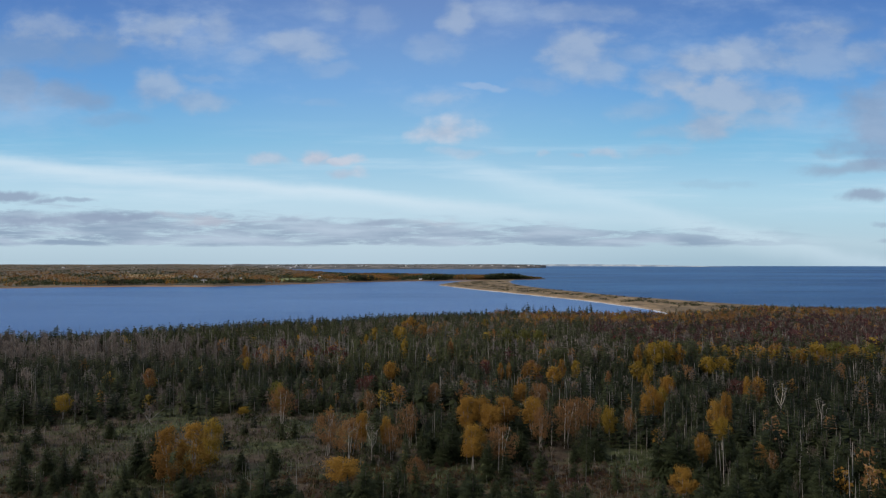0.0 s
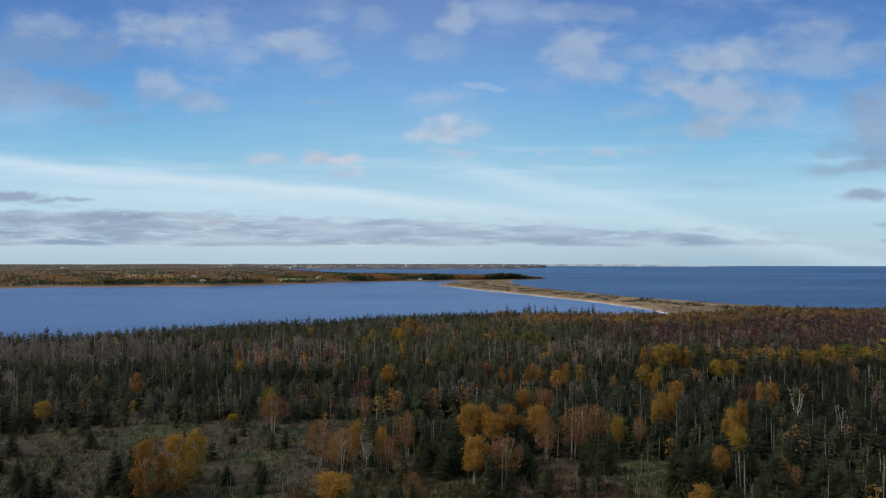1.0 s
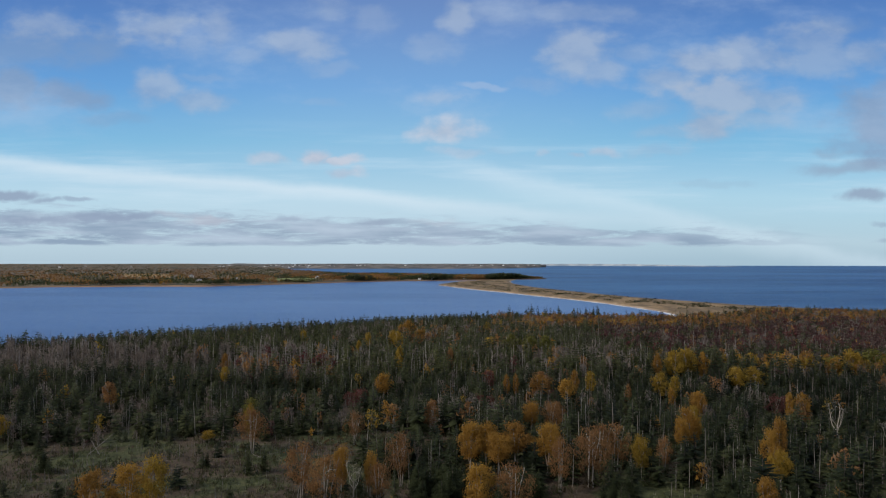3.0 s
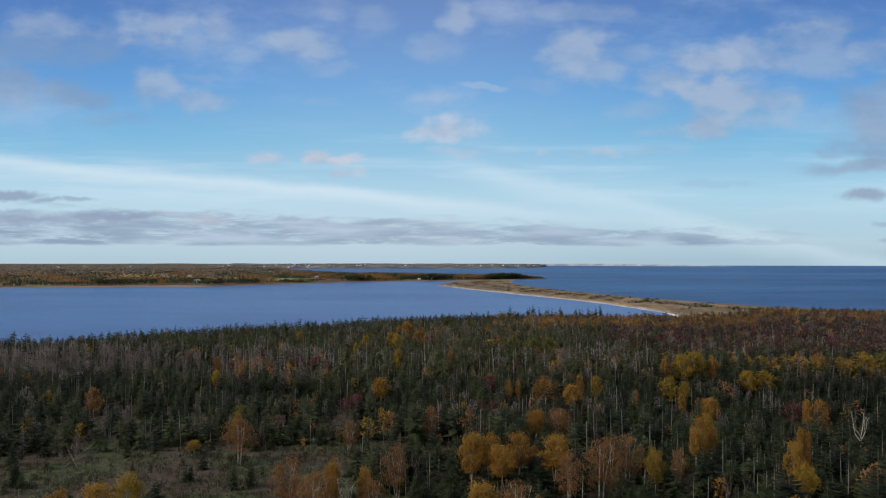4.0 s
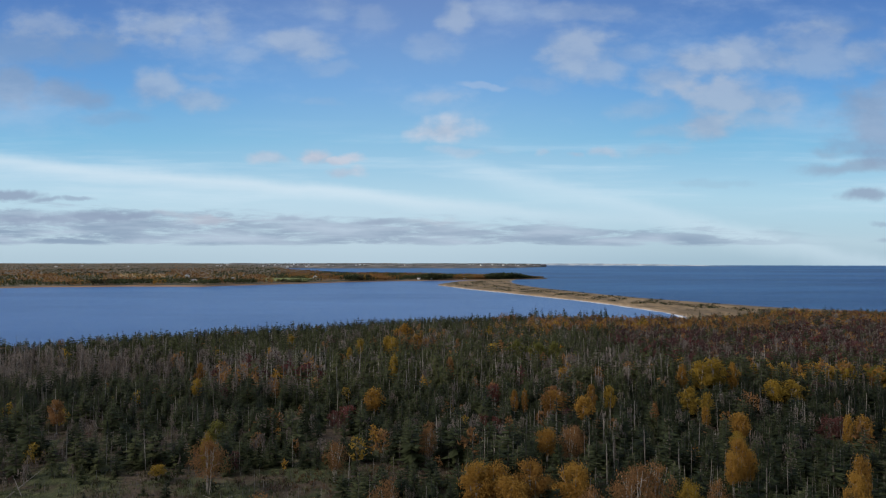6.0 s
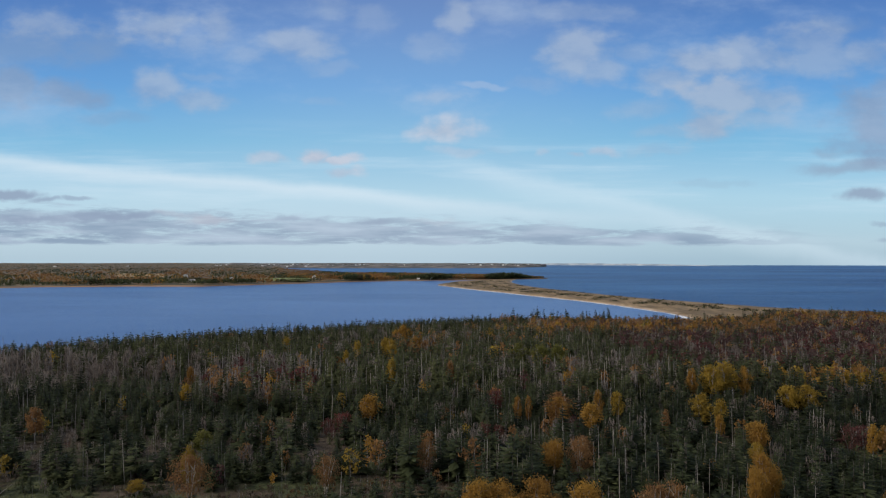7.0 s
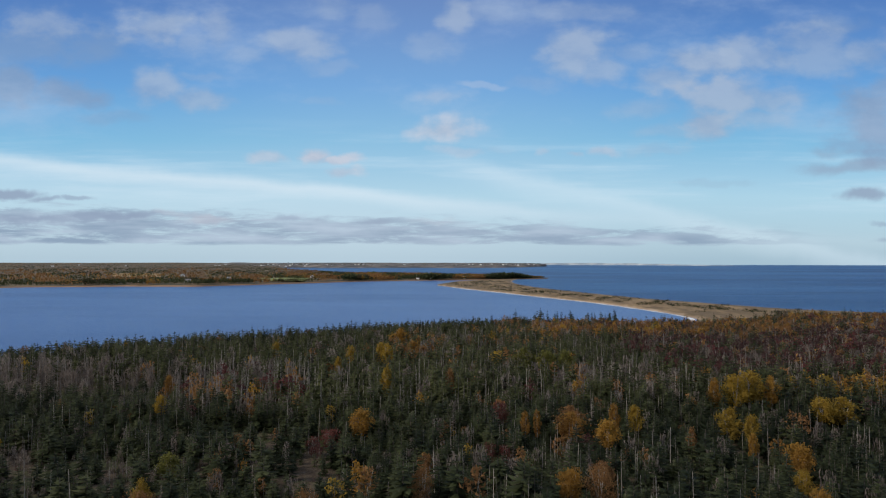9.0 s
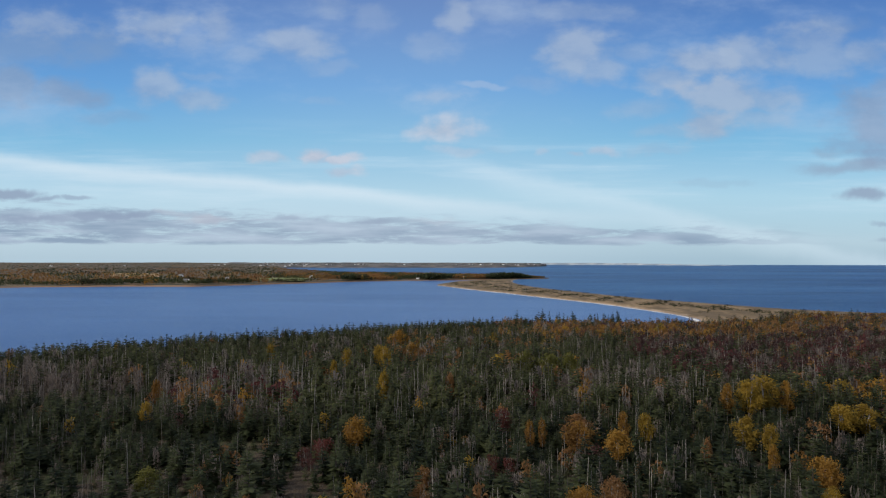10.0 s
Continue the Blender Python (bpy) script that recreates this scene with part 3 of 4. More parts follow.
LAGOON = curve([(165, 490), (186, 530), (199, 556), (200, 584), (194, 622), (184, 664), (168, 722), (146, 777), (121, 835), (108, 866), (87, 919), (57, 985), (29, 1055), (2, 1130), (-11, 1175), (2, 1230), (26, 1320)], 200)
OUTER = curve([(640, 500), (460, 560), (380, 606), (343, 631), (320, 657), (298, 690), (268, 742), (244, 783), (220, 855), (196, 930), (172, 1010), (154, 1100), (143, 1190), (142, 1280), (146, 1340), (154, 1410), (172, 1478)], 200)


BREADTH = np.linalg.norm(OUTER - LAGOON, axis=1)[None]


def dune(u, x, y):
    return -0.8 + 2.4 * smooth(u * BREADTH, 0, 7) * smooth((1 - u) * BREADTH, 0, 9) + 0.8 * np.sin(np.pi * u) * (1 + wobble(x, y, 22.0)) * 0.6


sheet("spit", LAGOON, OUTER, np.linspace(0, 1, 40), dune, M["spit"], "low sand spit grown with dry tan grass", "spit",
      lambda u, x, y: smooth(u * BREADTH + 1.5 * wobble(x, y, 15.0), 3, 6) * smooth((1 - u) * BREADTH + 1.5 * wobble(x, y, 12.0), 4, 8))
foam_in = LAGOON[6:150]
turn = np.gradient(foam_in, axis=0)
turn = np.stack([-turn[:, 1], turn[:, 0]], -1) / np.linalg.norm(turn, axis=1)[:, None]
wide = (3.0 + 1.6 * wobble(foam_in[:, 0], foam_in[:, 1], 30.0))[:, None]
sheet("surf", foam_in - turn * 0.9, foam_in - turn * (0.9 - np.abs(wide) * 0.9), np.linspace(0, 1, 3), lambda u, x, y: 0.06 + 0 * u, M["foam"], "thin white line of surf along the sand", "surf")

COAST = curve([(-2600, 700), (-1900, 830), (-1300, 930), (-1000, 980), (-820, 1010), (-706, 1027), (-657, 1060), (-581, 1071), (-533, 1090), (-488, 1092), (-407, 1090),
               (-370, 1135), (-340, 1150), (-316, 1175), (-289, 1205), (-237, 1252), (-205, 1290), (-163, 1330), (-99, 1365), (-40, 1390), (19, 1410), (90, 1440), (167, 1485), (225, 1520), (252, 1545)], 260)
BACK = curve([(-4600, 1500), (-3900, 2900), (-2900, 3900), (-1900, 4400), (-1150, 4200), (-860, 3300), (-640, 2600), (-400, 2150), (-140, 1830), (-36, 1730), (120, 1640), (215, 1590), (254, 1551)], 260)


def far_z(u, x, y):
    d = np.hypot(x, y)
    rise = np.interp(d, [900, 1400, 2500, 4000, 4700], [2.5, 3.5, 6, 11, 15])
    return -1 + (rise + 1 + 1.5 * wobble(x, y, 500.0)) * smooth(1 - u, 0, 0.03)


REACH = np.linalg.norm(BACK - COAST, axis=1)[None]


sheet("far_shore", COAST, BACK, np.linspace(0, 1, 150) ** 2.4, lambda u, x, y: -1 + (far_z(u, x, y) + 1) * (0.6 * smooth(u * REACH, 0, 7) + 0.4 * smooth(u * REACH, 8, 50)), M["farland"], "low wooded country across the bay, red earth bank", "land",
      lambda u, x, y: smooth(u * REACH + 2.0 * wobble(x, y, 60.0), 5, 9))
for name, line, back, label in (("pasture", [(-356, 1250), (-310, 1235), (-262, 1240)], [(-400, 1430), (-330, 1440), (-290, 1430)], "pale green pasture by the far shore"),
                                ("stubble_field", [(-760, 1500), (-640, 1480)], [(-900, 1750), (-760, 1740)], "tan stubble field among the far woods")):
    mat = M["pasture"] if name == "pasture" else M["stubble"]
    sheet(name, curve(line, 20), curve(back, 20), np.linspace(0, 1, 12), lambda u, x, y: far_z(0.3 + 0 * u, x, y) + 0.5, mat, label, "field")
COAST2 = curve([(-1300, 3400), (-870, 3050), (-690, 3150), (-500, 3130), (-245, 3170), (48, 3200), (340, 3330), (610, 3800), (655, 4000)], 120)
BACK2 = curve([(-1500, 4500), (-1000, 4640), (-500, 4740), (0, 4780), (400, 4700), (600, 4400), (662, 4030)], 120)
sheet("farther_shore", COAST2, BACK2, np.linspace(0, 1, 40), lambda u, x, y: -1 + (11 + 2.5 * wobble(x, y, 300.0)) * smooth(u, 0, 0.05) * smooth(1 - u, 0, 0.05) + 5 * u,
      M["farther"], "farther low shore with fields and houses", "land", lambda u, x, y: smooth(u, 0.005, 0.02))
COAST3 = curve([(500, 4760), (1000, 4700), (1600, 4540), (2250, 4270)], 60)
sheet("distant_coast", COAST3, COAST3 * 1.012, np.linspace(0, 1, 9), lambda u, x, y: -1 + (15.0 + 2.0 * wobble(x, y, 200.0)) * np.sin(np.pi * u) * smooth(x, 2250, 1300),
      M["pale"], "distant coast along the horizon, haze painted into its colour", "land", lambda u, x, y: smooth(u, 0.0, 0.1))

# ---- the wood ----
TREELINE = [(-420, 140), (-300, 222), (-185, 292), (-138, 319), (-83, 358), (-11, 414), (44, 437), (81, 446), (150, 436), (190, 455), (225, 480), (288, 500), (420, 500)]
EDGE = np.array(TREELINE, float)


def treeline(x):
    return np.interp(x, EDGE[:, 0], EDGE[:, 1])


def spot(x, y, cx, cy, rx, ry):
    return np.exp(-(((x - cx) / rx) ** 2 + ((y - cy) / ry) ** 2) ** 2)


def open_ground(x, y):
    """1 in the clearings, 0 under trees."""
    w, v = 7 * wobble(x, y, 26.0, 2.0), 5 * wobble(x, y, 17.0, 4.0)
    m = np.maximum.reduce([spot(x + w, y + v, -55, 118, 44, 34), spot(x + w, y + v, -86, 122, 34, 18), spot(x, y + v, -34, 143, 20, 12),
                           spot(x + w, y, -14, 100, 30, 11), spot(x, y, 22, 99, 14, 13), spot(x, y + w, 34, 110, 6, 7), spot(x, y, -10, 152, 16, 5),
                           spot(x + w, y, -46, 203, 13, 6), spot(x, y, -20, 170, 9, 4)])
    return m


def low_scrub(x, y):
    """1 where low leafless scrub grows."""
    return np.maximum(spot(x, y, -84, 172, 44, 22), spot(x, y, -116, 166, 36, 22))


rng = np.random.default_rng(11)
spots = []
for cell, y0, y1 in ((2.3, 82, 238), (2.75, 238, 492)):
    gx, gy = np.meshgrid(np.arange(-420, 420, cell), np.arange(y0, y1, cell))
    spots.append(np.stack([gx.ravel() + rng.uniform(-0.48, 0.48, gx.size) * cell, gy.ravel() + rng.uniform(-0.48, 0.48, gx.size) * cell]))
X, Y = np.concatenate(spots, axis=1)
keep = (np.abs(X) < 0.78 * (Y + 8) + 14) & (Y < treeline(X) + 2 * wobble(X, Y, 9.0))
X, Y = X[keep], Y[keep]
OPEN = open_ground(X, Y)
keep = rng.random(len(X)) > np.clip(OPEN * 1.6 - 0.15, 0, 0.90)
X, Y, OPEN = X[keep], Y[keep], OPEN[keep]
keep = rng.random(len(X)) > 0.14 * (1 - smooth(Y, 190, 220))
X, Y, OPEN = X[keep], Y[keep], OPEN[keep]
Z = ground_z(X, Y)
N = len(X)

# what grows where
patch = wobble(X, Y, 40.0, 7.0) + 0.5 * wobble(X, Y, 13.0, 3.0)
dead = 0.19 + 0.08 * patch
rust, gold, yellow, red, twig = (np.full(N, v) for v in (0.010, 0.004, 0.003, 0.002, 0.085))


def region(m, **chances):
    for key, val in chances.items():
        a = {"dead": dead, "rust": rust, "gold": gold, "yellow": yellow, "red": red, "twig": twig}[key]
        a[:] = a * (1 - m) + val * m


dead *= (1 - 0.5 * smooth(Y, 240, 270)) * (1 - 0.4 * smooth(X, 50, 110) * smooth(Y, 190, 230))
region(spot(X, Y, -165, 258, 108, 25), dead=0.36, twig=0.60, rust=0, gold=0, yellow=0, red=0)
LOWSCRUB = low_scrub(X, Y)
region(LOWSCRUB, dead=0.16, twig=0.62)
region(spot(X, Y, -58, 238, 25, 20), dead=0.66, red=0.04, rust=0.04, twig=0.16)
region(spot(X, Y, -10, 236, 32, 22), dead=0.28, twig=0.02)
region(spot(X, Y, 48, 262, 26, 26), dead=0.22, twig=0.34, rust=0.05)
region(smooth(X, 60, 105) * smooth(Y, 248, 275), red=0.41, rust=0.05, twig=0.24, gold=0.01, dead=0.05)
region(smooth(X, 10, 70) * smooth(Y, 352, 385), rust=0.36, gold=0.20, twig=0.10, red=0.05)
region(np.maximum(smooth(X, 205, 245), smooth(X, 150, 190) * (1 - smooth(Y, 370, 400))) * smooth(Y, 230, 300) * (1 - smooth(Y, 395, 440)), red=0.46, rust=0.06, twig=0.32, gold=0.0, dead=0.03)
region(spot(X, Y, 138, 240, 42, 9), yellow=0.36, gold=0.26, dead=0.04, red=0.02)
region(spot(X, Y, 72, 118, 50, 34), dead=0.24)
region(spot(X, Y, 36, 106, 32, 15), dead=0.34)
region(spot(X, Y, 12, 180, 28, 26), dead=0.24, twig=0.16, rust=0.03)
region(spot(X, Y, 5, 330, 50, 40), rust=0.05, yellow=0.02, twig=0.14)
dice = rng.random(N)
KIND = np.full(N, 0)                       # 0 spruce, 1 dead, 2 rust, 3 gold, 4 yellow, 5 red, 6 leafless
acc = np.zeros(N)
for code, chance in ((1, np.clip(dead, 0, 1)), (2, rust), (3, gold), (4, yellow), (5, red), (6, twig)):
    KIND[(dice >= acc) & (dice < acc + chance)] = code
    acc += chance

# single broadleaf trees: x, y, height, half width of the crown
GOLD_NEAR = [(35.1, 91.3, 6, 1.7), (-15.8, 96.7, 5.5, 2.9), (-44.4, 100.6, 10, 2.3), (52.4, 103.5, 6, 0.9), (-41.5, 103.6, 10, 2.5), (43, 104, 7.5, 1.4), (5.2, 107.3, 8.5, 2.2),
             (-14.9, 114, 9, 1.2), (-10.7, 115.1, 8, 1.1), (53.5, 122.8, 10, 1.5), (9.5, 126.1, 8, 2.4), (18.4, 128.9, 9, 2.4), (5, 129.6, 9.5, 2.2), (7.7, 130, 9, 2),
             (58.8, 130.3, 10, 1.3), (13.2, 132.6, 8.5, 2.5), (44.9, 138.5, 8.5, 1.4), (48.7, 141.3, 8, 1.2), (47.3, 141.6, 10, 1.7)]
GOLD_FAR = [(19.2, 155.4, 8, 2), (85, 168.2, 8, 1.6), (81.8, 168.2, 8, 1), (61.4, 170.1, 8, 1.5), (62.3, 174, 7.5, 1.8), (59.6, 183.6, 6.5, 0.9), (33.2, 188.5, 8, 2.3),
            (27.2, 193.9, 9, 2.7), (18, 196.3, 8, 0.9), (-16.8, 198.6, 8.5, 2.2), (21, 199, 8, 0.8), (38.6, 203.2, 9, 1.1), (69.7, 223.3, 9.5, 1.6), (85.8, 226.5, 9.5, 1.8),
            (-76.8, 241.3, 7, 1.2), (-10.6, 307.1, 9, 3), (-17.9, 341.1, 10.5, 4.2)]
YELLOW_ALL = [(-40.8, 109.6, 9, 2.2), (53.7, 120.4, 7, 1.6), (33.5, 126.3, 8, 1.6), (-38.2, 145.5, 9.5, 1.3), (-47.3, 147.8, 3, 1.3), (-90.2, 147.8, 6, 1.8), (56.5, 161.5, 6, 1.5),
              (63.8, 192.5, 8, 1.5), (61.6, 197.8, 9, 2.6), (43.1, 202.8, 8.5, 1.5), (88.9, 209.9, 9, 2.5), (94.9, 211.8, 9, 2.8), (-69, 218.9, 7, 1.3)]
YELLOW_FAR = [(143, 238, 8, 3.2), (159, 241, 8, 3), (75.4, 224.4, 10, 2.8), (80.6, 227.1, 10.5, 3.1), (-15, 236.7, 10, 1.5), (-32.8, 264.6, 9, 1.2),
              (-31.1, 281.2, 10, 1.7), (-18.8, 287, 10, 2.1), (-21.6, 291.3, 10, 2.4), (-62.9, 303, 9, 1.9)]
LIME_ALL = [(151, 240, 8.5, 3.6), (135, 237, 7, 2.4), (167, 243, 8, 3.2), (35.4, 273, 10, 3.6), (41.5, 273.1, 10, 2.7), (28.7, 279.3, 10, 3.8), (-46, 171.2, 6, 1.7)]
RUST_ALL = [(-4.1, 95.2, 6, 1.6), (53.8, 102.4, 5, 0.8), (9.6, 107.3, 8.5, 2.6), (-16.6, 110.3, 8.5, 2.3), (-9.3, 113.5, 7, 1.9), (-21.8, 117.1, 9, 2.2), (18.6, 119.3, 9, 1.8),
            (-6.8, 122.2, 9, 2.1), (23.9, 122.6, 10, 2.6), (27.5, 129.5, 9, 2), (38.8, 130.2, 7, 1.2), (30.3, 130.7, 9, 2.2), (-36.9, 142.5, 9, 2.7), (-17.7, 148.4, 7, 1.7),
            (23.8, 157.2, 8, 2.2), (-2.5, 158.4, 7.5, 1.8), (26.5, 166, 6, 1.7), (-2.3, 175, 5, 1.3), (-86.6, 183.4, 8, 1.6), (49.5, 187.4, 7, 0.8), (28.4, 200.4, 9, 2.6), (2.8, 241.2, 9, 1.2)]
RED_ALL = [(82.1, 175.2, 6, 2.6), (86.5, 178, 5.5, 1.8), (12.1, 181, 5, 1.2), (9.4, 181.7, 5, 1.8), (-25.2, 189.9, 4.5, 1.5), (-22.5, 191.3, 5, 1.3), (-23.4, 199, 4, 3.1), (13.7, 213.8, 5, 1.2),
           (14.2, 214.2, 7, 2), (15.1, 215.8, 6.5, 1.6)]
SINGLES = [("birch_tree", "gold", "golden-orange autumn birch with pale thin stems", GOLD_NEAR + GOLD_FAR, "birch"),
           ("aspen_tree", "yellow", "clear yellow autumn aspen with pale stems", YELLOW_ALL + YELLOW_FAR, "birch"),
           ("poplar_tree", "lime", "olive-green poplar only starting to turn yellow", LIME_ALL, "birch"),
           ("birch_tree", "rust", "thin rust-brown autumn birch showing white stems", RUST_ALL, "birch"),
           ("maple_tree", "crimson", "low crimson autumn maple among dark spruces", RED_ALL, "snag")]

# clear a little room round the single trees
taken = np.ones(N, bool)
for _, _, _, rows, _ in SINGLES:
    for x, y, h, r in rows:
        taken &= ((X - x) / (r * 0.8 + 0.6)) ** 2 + ((Y - y + 0.8) / (r * 0.8 + 1.2)) ** 2 > 1
        taken &= ~((np.abs(X - x * (Y / y)) < r * 0.9) & (Y < y) & (Y > y - 9.0) & np.isin(KIND, (0, 1, 6)))
X, Y, Z, KIND, OPEN, patch, LOWSCRUB = (v[taken] for v in (X, Y, Z, KIND, OPEN, patch, LOWSCRUB))
N = len(X)
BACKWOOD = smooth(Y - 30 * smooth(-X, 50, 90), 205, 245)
# Tone drops toward the right: cloud shade there is painted into the colour.
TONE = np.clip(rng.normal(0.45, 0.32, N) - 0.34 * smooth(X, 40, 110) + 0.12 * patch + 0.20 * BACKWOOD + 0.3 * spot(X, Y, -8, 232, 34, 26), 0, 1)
HIGH = (np.clip(rng.normal(5.2, 1.5, N), 1.6, 8.5) * (1 - BACKWOOD) + rng.normal(9.6, 1.3, N) * BACKWOOD) * np.where(OPEN > 0.3, 0.55, 1.0)
HIGH *= np.where((LOWSCRUB > 0.4) & (KIND == 6), 0.55, 1.0)
HIGH = np.clip(HIGH + 0.8 * patch, 1.8, 13.0)
TURN = rng.uniform(0, 6.28, N)


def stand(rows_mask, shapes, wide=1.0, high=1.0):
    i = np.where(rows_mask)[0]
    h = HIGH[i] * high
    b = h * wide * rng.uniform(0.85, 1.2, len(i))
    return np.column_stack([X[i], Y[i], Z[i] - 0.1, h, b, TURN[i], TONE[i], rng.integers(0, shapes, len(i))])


def plant(name, shapes, slots, rows, label, category, group, parts=("trunk", "crown"), lift=0.0):
    """Single trees, each of its own: an Empty at the foot with trunk and crown."""
    first = {}
    for x, y, z, h, b, turn, tone, s in rows:
        s = int(s)
        m = Matrix.Translation((x, y, z)) @ Matrix.Rotation(turn, 4, "Z") @ Matrix.Diagonal((b, b, h, 1))
        if s in first:
            copy_thing(first[s], m @ Matrix.Diagonal([1 / k for k in first[s].scale] + [1]))
            continue
        root = tagged(new(name), label, category, group)
        root.empty_display_size = 0.3
        for pname, (v, f), mat in zip(parts, shapes[s], slots):
            # with lift, tone rises from low to high on the tree
            part(pname, mesh_of(pname, v, f, None, (mat,), 0.06 + 0.2 * outwardness(v) if lift == 0 else np.clip(0.05 + lift * (v[:, 2] - 0.35), 0, 1)), root)
        first[s] = root
        root.matrix_world = m


SPRUCES = [(-51, 104, 6.5), (-48, 103, 7.5), (-70, 131, 4.5), (-65, 96, 6.5), (-52, 92, 5.5), (-81, 124, 5.5), (-6.6, 108, 7.5), (1.1, 117, 8), (7.5, 102, 6.8), (10, 101, 6.2),
           (-4.3, 94, 5.5), (35.5, 103, 9.5), (24, 105, 6.5), (-60, 99, 6), (-75, 112, 4), (-33, 128, 3.5), (-31, 130, 4.2), (-42, 133, 2.6), (-28, 98, 3), (27, 97, 5),
           (-58, 90, 5.5), (-66, 104, 5), (-84, 112, 6), (-46, 88, 5), (-90, 120, 5.5), (-95, 135, 5), (-78, 142, 4.5)]
near_order = np.argsort(Y + 0.25 * np.abs(X))


def nearest(code, count):
    ids = [i for i in near_order if KIND[i] == code][:count]
    m = np.zeros(N, bool)
    m[ids] = True
    return m


near_spruce, near_dead, near_bare = nearest(0, 290), nearest(1, 220), nearest(6, 100)
SPRUCE = [spruce_shape(100 + i, 24, 8, True, 0.03, 0.27 - 0.014 * i, 0.03 + 0.02 * i, 0.7, 0.75) for i in range(7)]
MID = [spruce_shape(200 + i, 13, 7, False, 0.05, 0.24 - 0.015 * i, 0.08, 0.62, 0.46) for i in range(7)]
TALL = [spruce_shape(300 + i, 11, 5, False, 0.08 + 0.05 * i, 0.165, 0.05, 0.62, 0.9) for i in range(6)]


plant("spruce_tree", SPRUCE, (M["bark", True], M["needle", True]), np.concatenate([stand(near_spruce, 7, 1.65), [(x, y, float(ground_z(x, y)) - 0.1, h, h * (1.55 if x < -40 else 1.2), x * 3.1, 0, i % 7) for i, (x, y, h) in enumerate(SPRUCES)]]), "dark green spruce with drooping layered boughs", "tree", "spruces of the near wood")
mid_zone = (KIND == 0) & ~near_spruce & (BACKWOOD < 0.5)
back_zone = (KIND == 0) & ~near_spruce & (BACKWOOD >= 0.5)
ex = rng.uniform(-320, 330, 2000)
ey = treeline(ex) - rng.random(2000) ** 1.5 * 16 + 2
eh = rng.normal(7.4, 1.5, 2000)
eh += 1.3 * smooth(ex, -150, -95) * (1 - smooth(ex, 30, 55))
fringe = np.column_stack([ex, ey, ground_z(ex, ey) - 0.1, eh, eh * rng.uniform(1.35, 2.0, 2000), rng.uniform(0, 6.28, 2000), np.clip(rng.normal(0.4, 0.3, 2000), 0, 1), rng.integers(0, 7, 2000)])
fringe = fringe[(np.abs(ex) < 0.78 * (ey + 8) + 14) & ((ex < 60) | (rng.random(2000) < 0.35))]
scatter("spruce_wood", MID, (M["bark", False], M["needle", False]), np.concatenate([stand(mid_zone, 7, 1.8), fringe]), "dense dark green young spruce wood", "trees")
# taller spruces that rise above the edge of the wood
tx = np.concatenate([rng.uniform(42, 108, 34), rng.uniform(140, 300, 46)])
ty = treeline(tx) - rng.uniform(0, 14, 80)
th = np.concatenate([rng.normal(13.2, 1.3, 34), rng.normal(10.8, 1.2, 46)])
tall = np.column_stack([tx, ty, ground_z(tx, ty) - 0.1, th, th * rng.uniform(0.9, 1.25, 80), rng.uniform(0, 6.28, 80), rng.uniform(0.0, 0.4, 80), rng.integers(0, 6, 80)])
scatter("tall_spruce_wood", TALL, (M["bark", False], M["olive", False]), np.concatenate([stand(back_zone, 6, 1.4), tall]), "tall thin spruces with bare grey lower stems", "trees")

# young growth between the older trees
YOUNG = [spruce_shape(260 + i, 8, 6, False, 0.03, 0.26 - 0.02 * i, 0.05, 0.6, 0.5) for i in range(4)]
r = np.random.default_rng(61)
y = r.uniform(120, 275, 9000)
x = r.uniform(-1, 1, 9000) * (0.72 * y + 12)
ok = (r.random(9000) < 0.16 + 0.8 * spot(x, y, -8, 228, 46, 34)) & (open_ground(x, y) < 0.4) & (low_scrub(x, y) < 0.3)
x, y = x[ok], y[ok]
h = r.uniform(1.6, 4.2, len(x))
scatter("young_spruce_wood", YOUNG, (M["bark", False], M["olive", False]), np.column_stack([x, y, ground_z(x, y) - 0.1, h, h * r.uniform(1.3, 1.9, len(x)), r.uniform(0, 6.28, len(x)), np.clip(r.normal(0.55, 0.2, len(x)) + 0.35 * spot(x, y, -8, 228, 46, 34), 0, 1), r.integers(0, 4, len(x))]),
        "olive-green young spruces filling gaps in the wood", "trees")

SNAG = [snag_shape(400 + i, 8, i % 3 == 0) for i in range(6)]
SNAG_FAR = [[join(snag_shape(450 + i, 9, i % 3 == 0, 3))] for i in range(5)]
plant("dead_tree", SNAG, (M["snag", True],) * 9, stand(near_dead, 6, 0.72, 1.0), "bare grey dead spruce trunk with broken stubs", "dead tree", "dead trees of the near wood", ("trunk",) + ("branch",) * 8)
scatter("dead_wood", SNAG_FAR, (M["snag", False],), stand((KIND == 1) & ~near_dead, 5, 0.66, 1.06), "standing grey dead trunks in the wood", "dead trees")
BARE = [bare_shape(500 + i, 9) for i in range(4)]
BARE_FAR = [spruce_shape(570 + i, 10, 5, False, 0.15, 0.13, 0.15) for i in range(4)] + [broadleaf_shape(550 + i, 80, 0.034, 2, 0.2, 0.2, 3, 2.4) for i in range(5)]
plant("bare_tree", BARE, (M["snag", True],) + (M["twig", True],) * 5, stand(near_bare, 4, 1.0, 0.75), "leafless grey-brown tree with fine forking twigs", "tree", "leafless trees", ("trunk",) + ("limb",) * 5)
scatter("bare_wood", BARE_FAR, (M["snag", False], M["twig", False]), stand((KIND == 6) & ~near_bare, 9, 1.15, 0.92), "leafless grey-brown broadleaf wood", "trees")

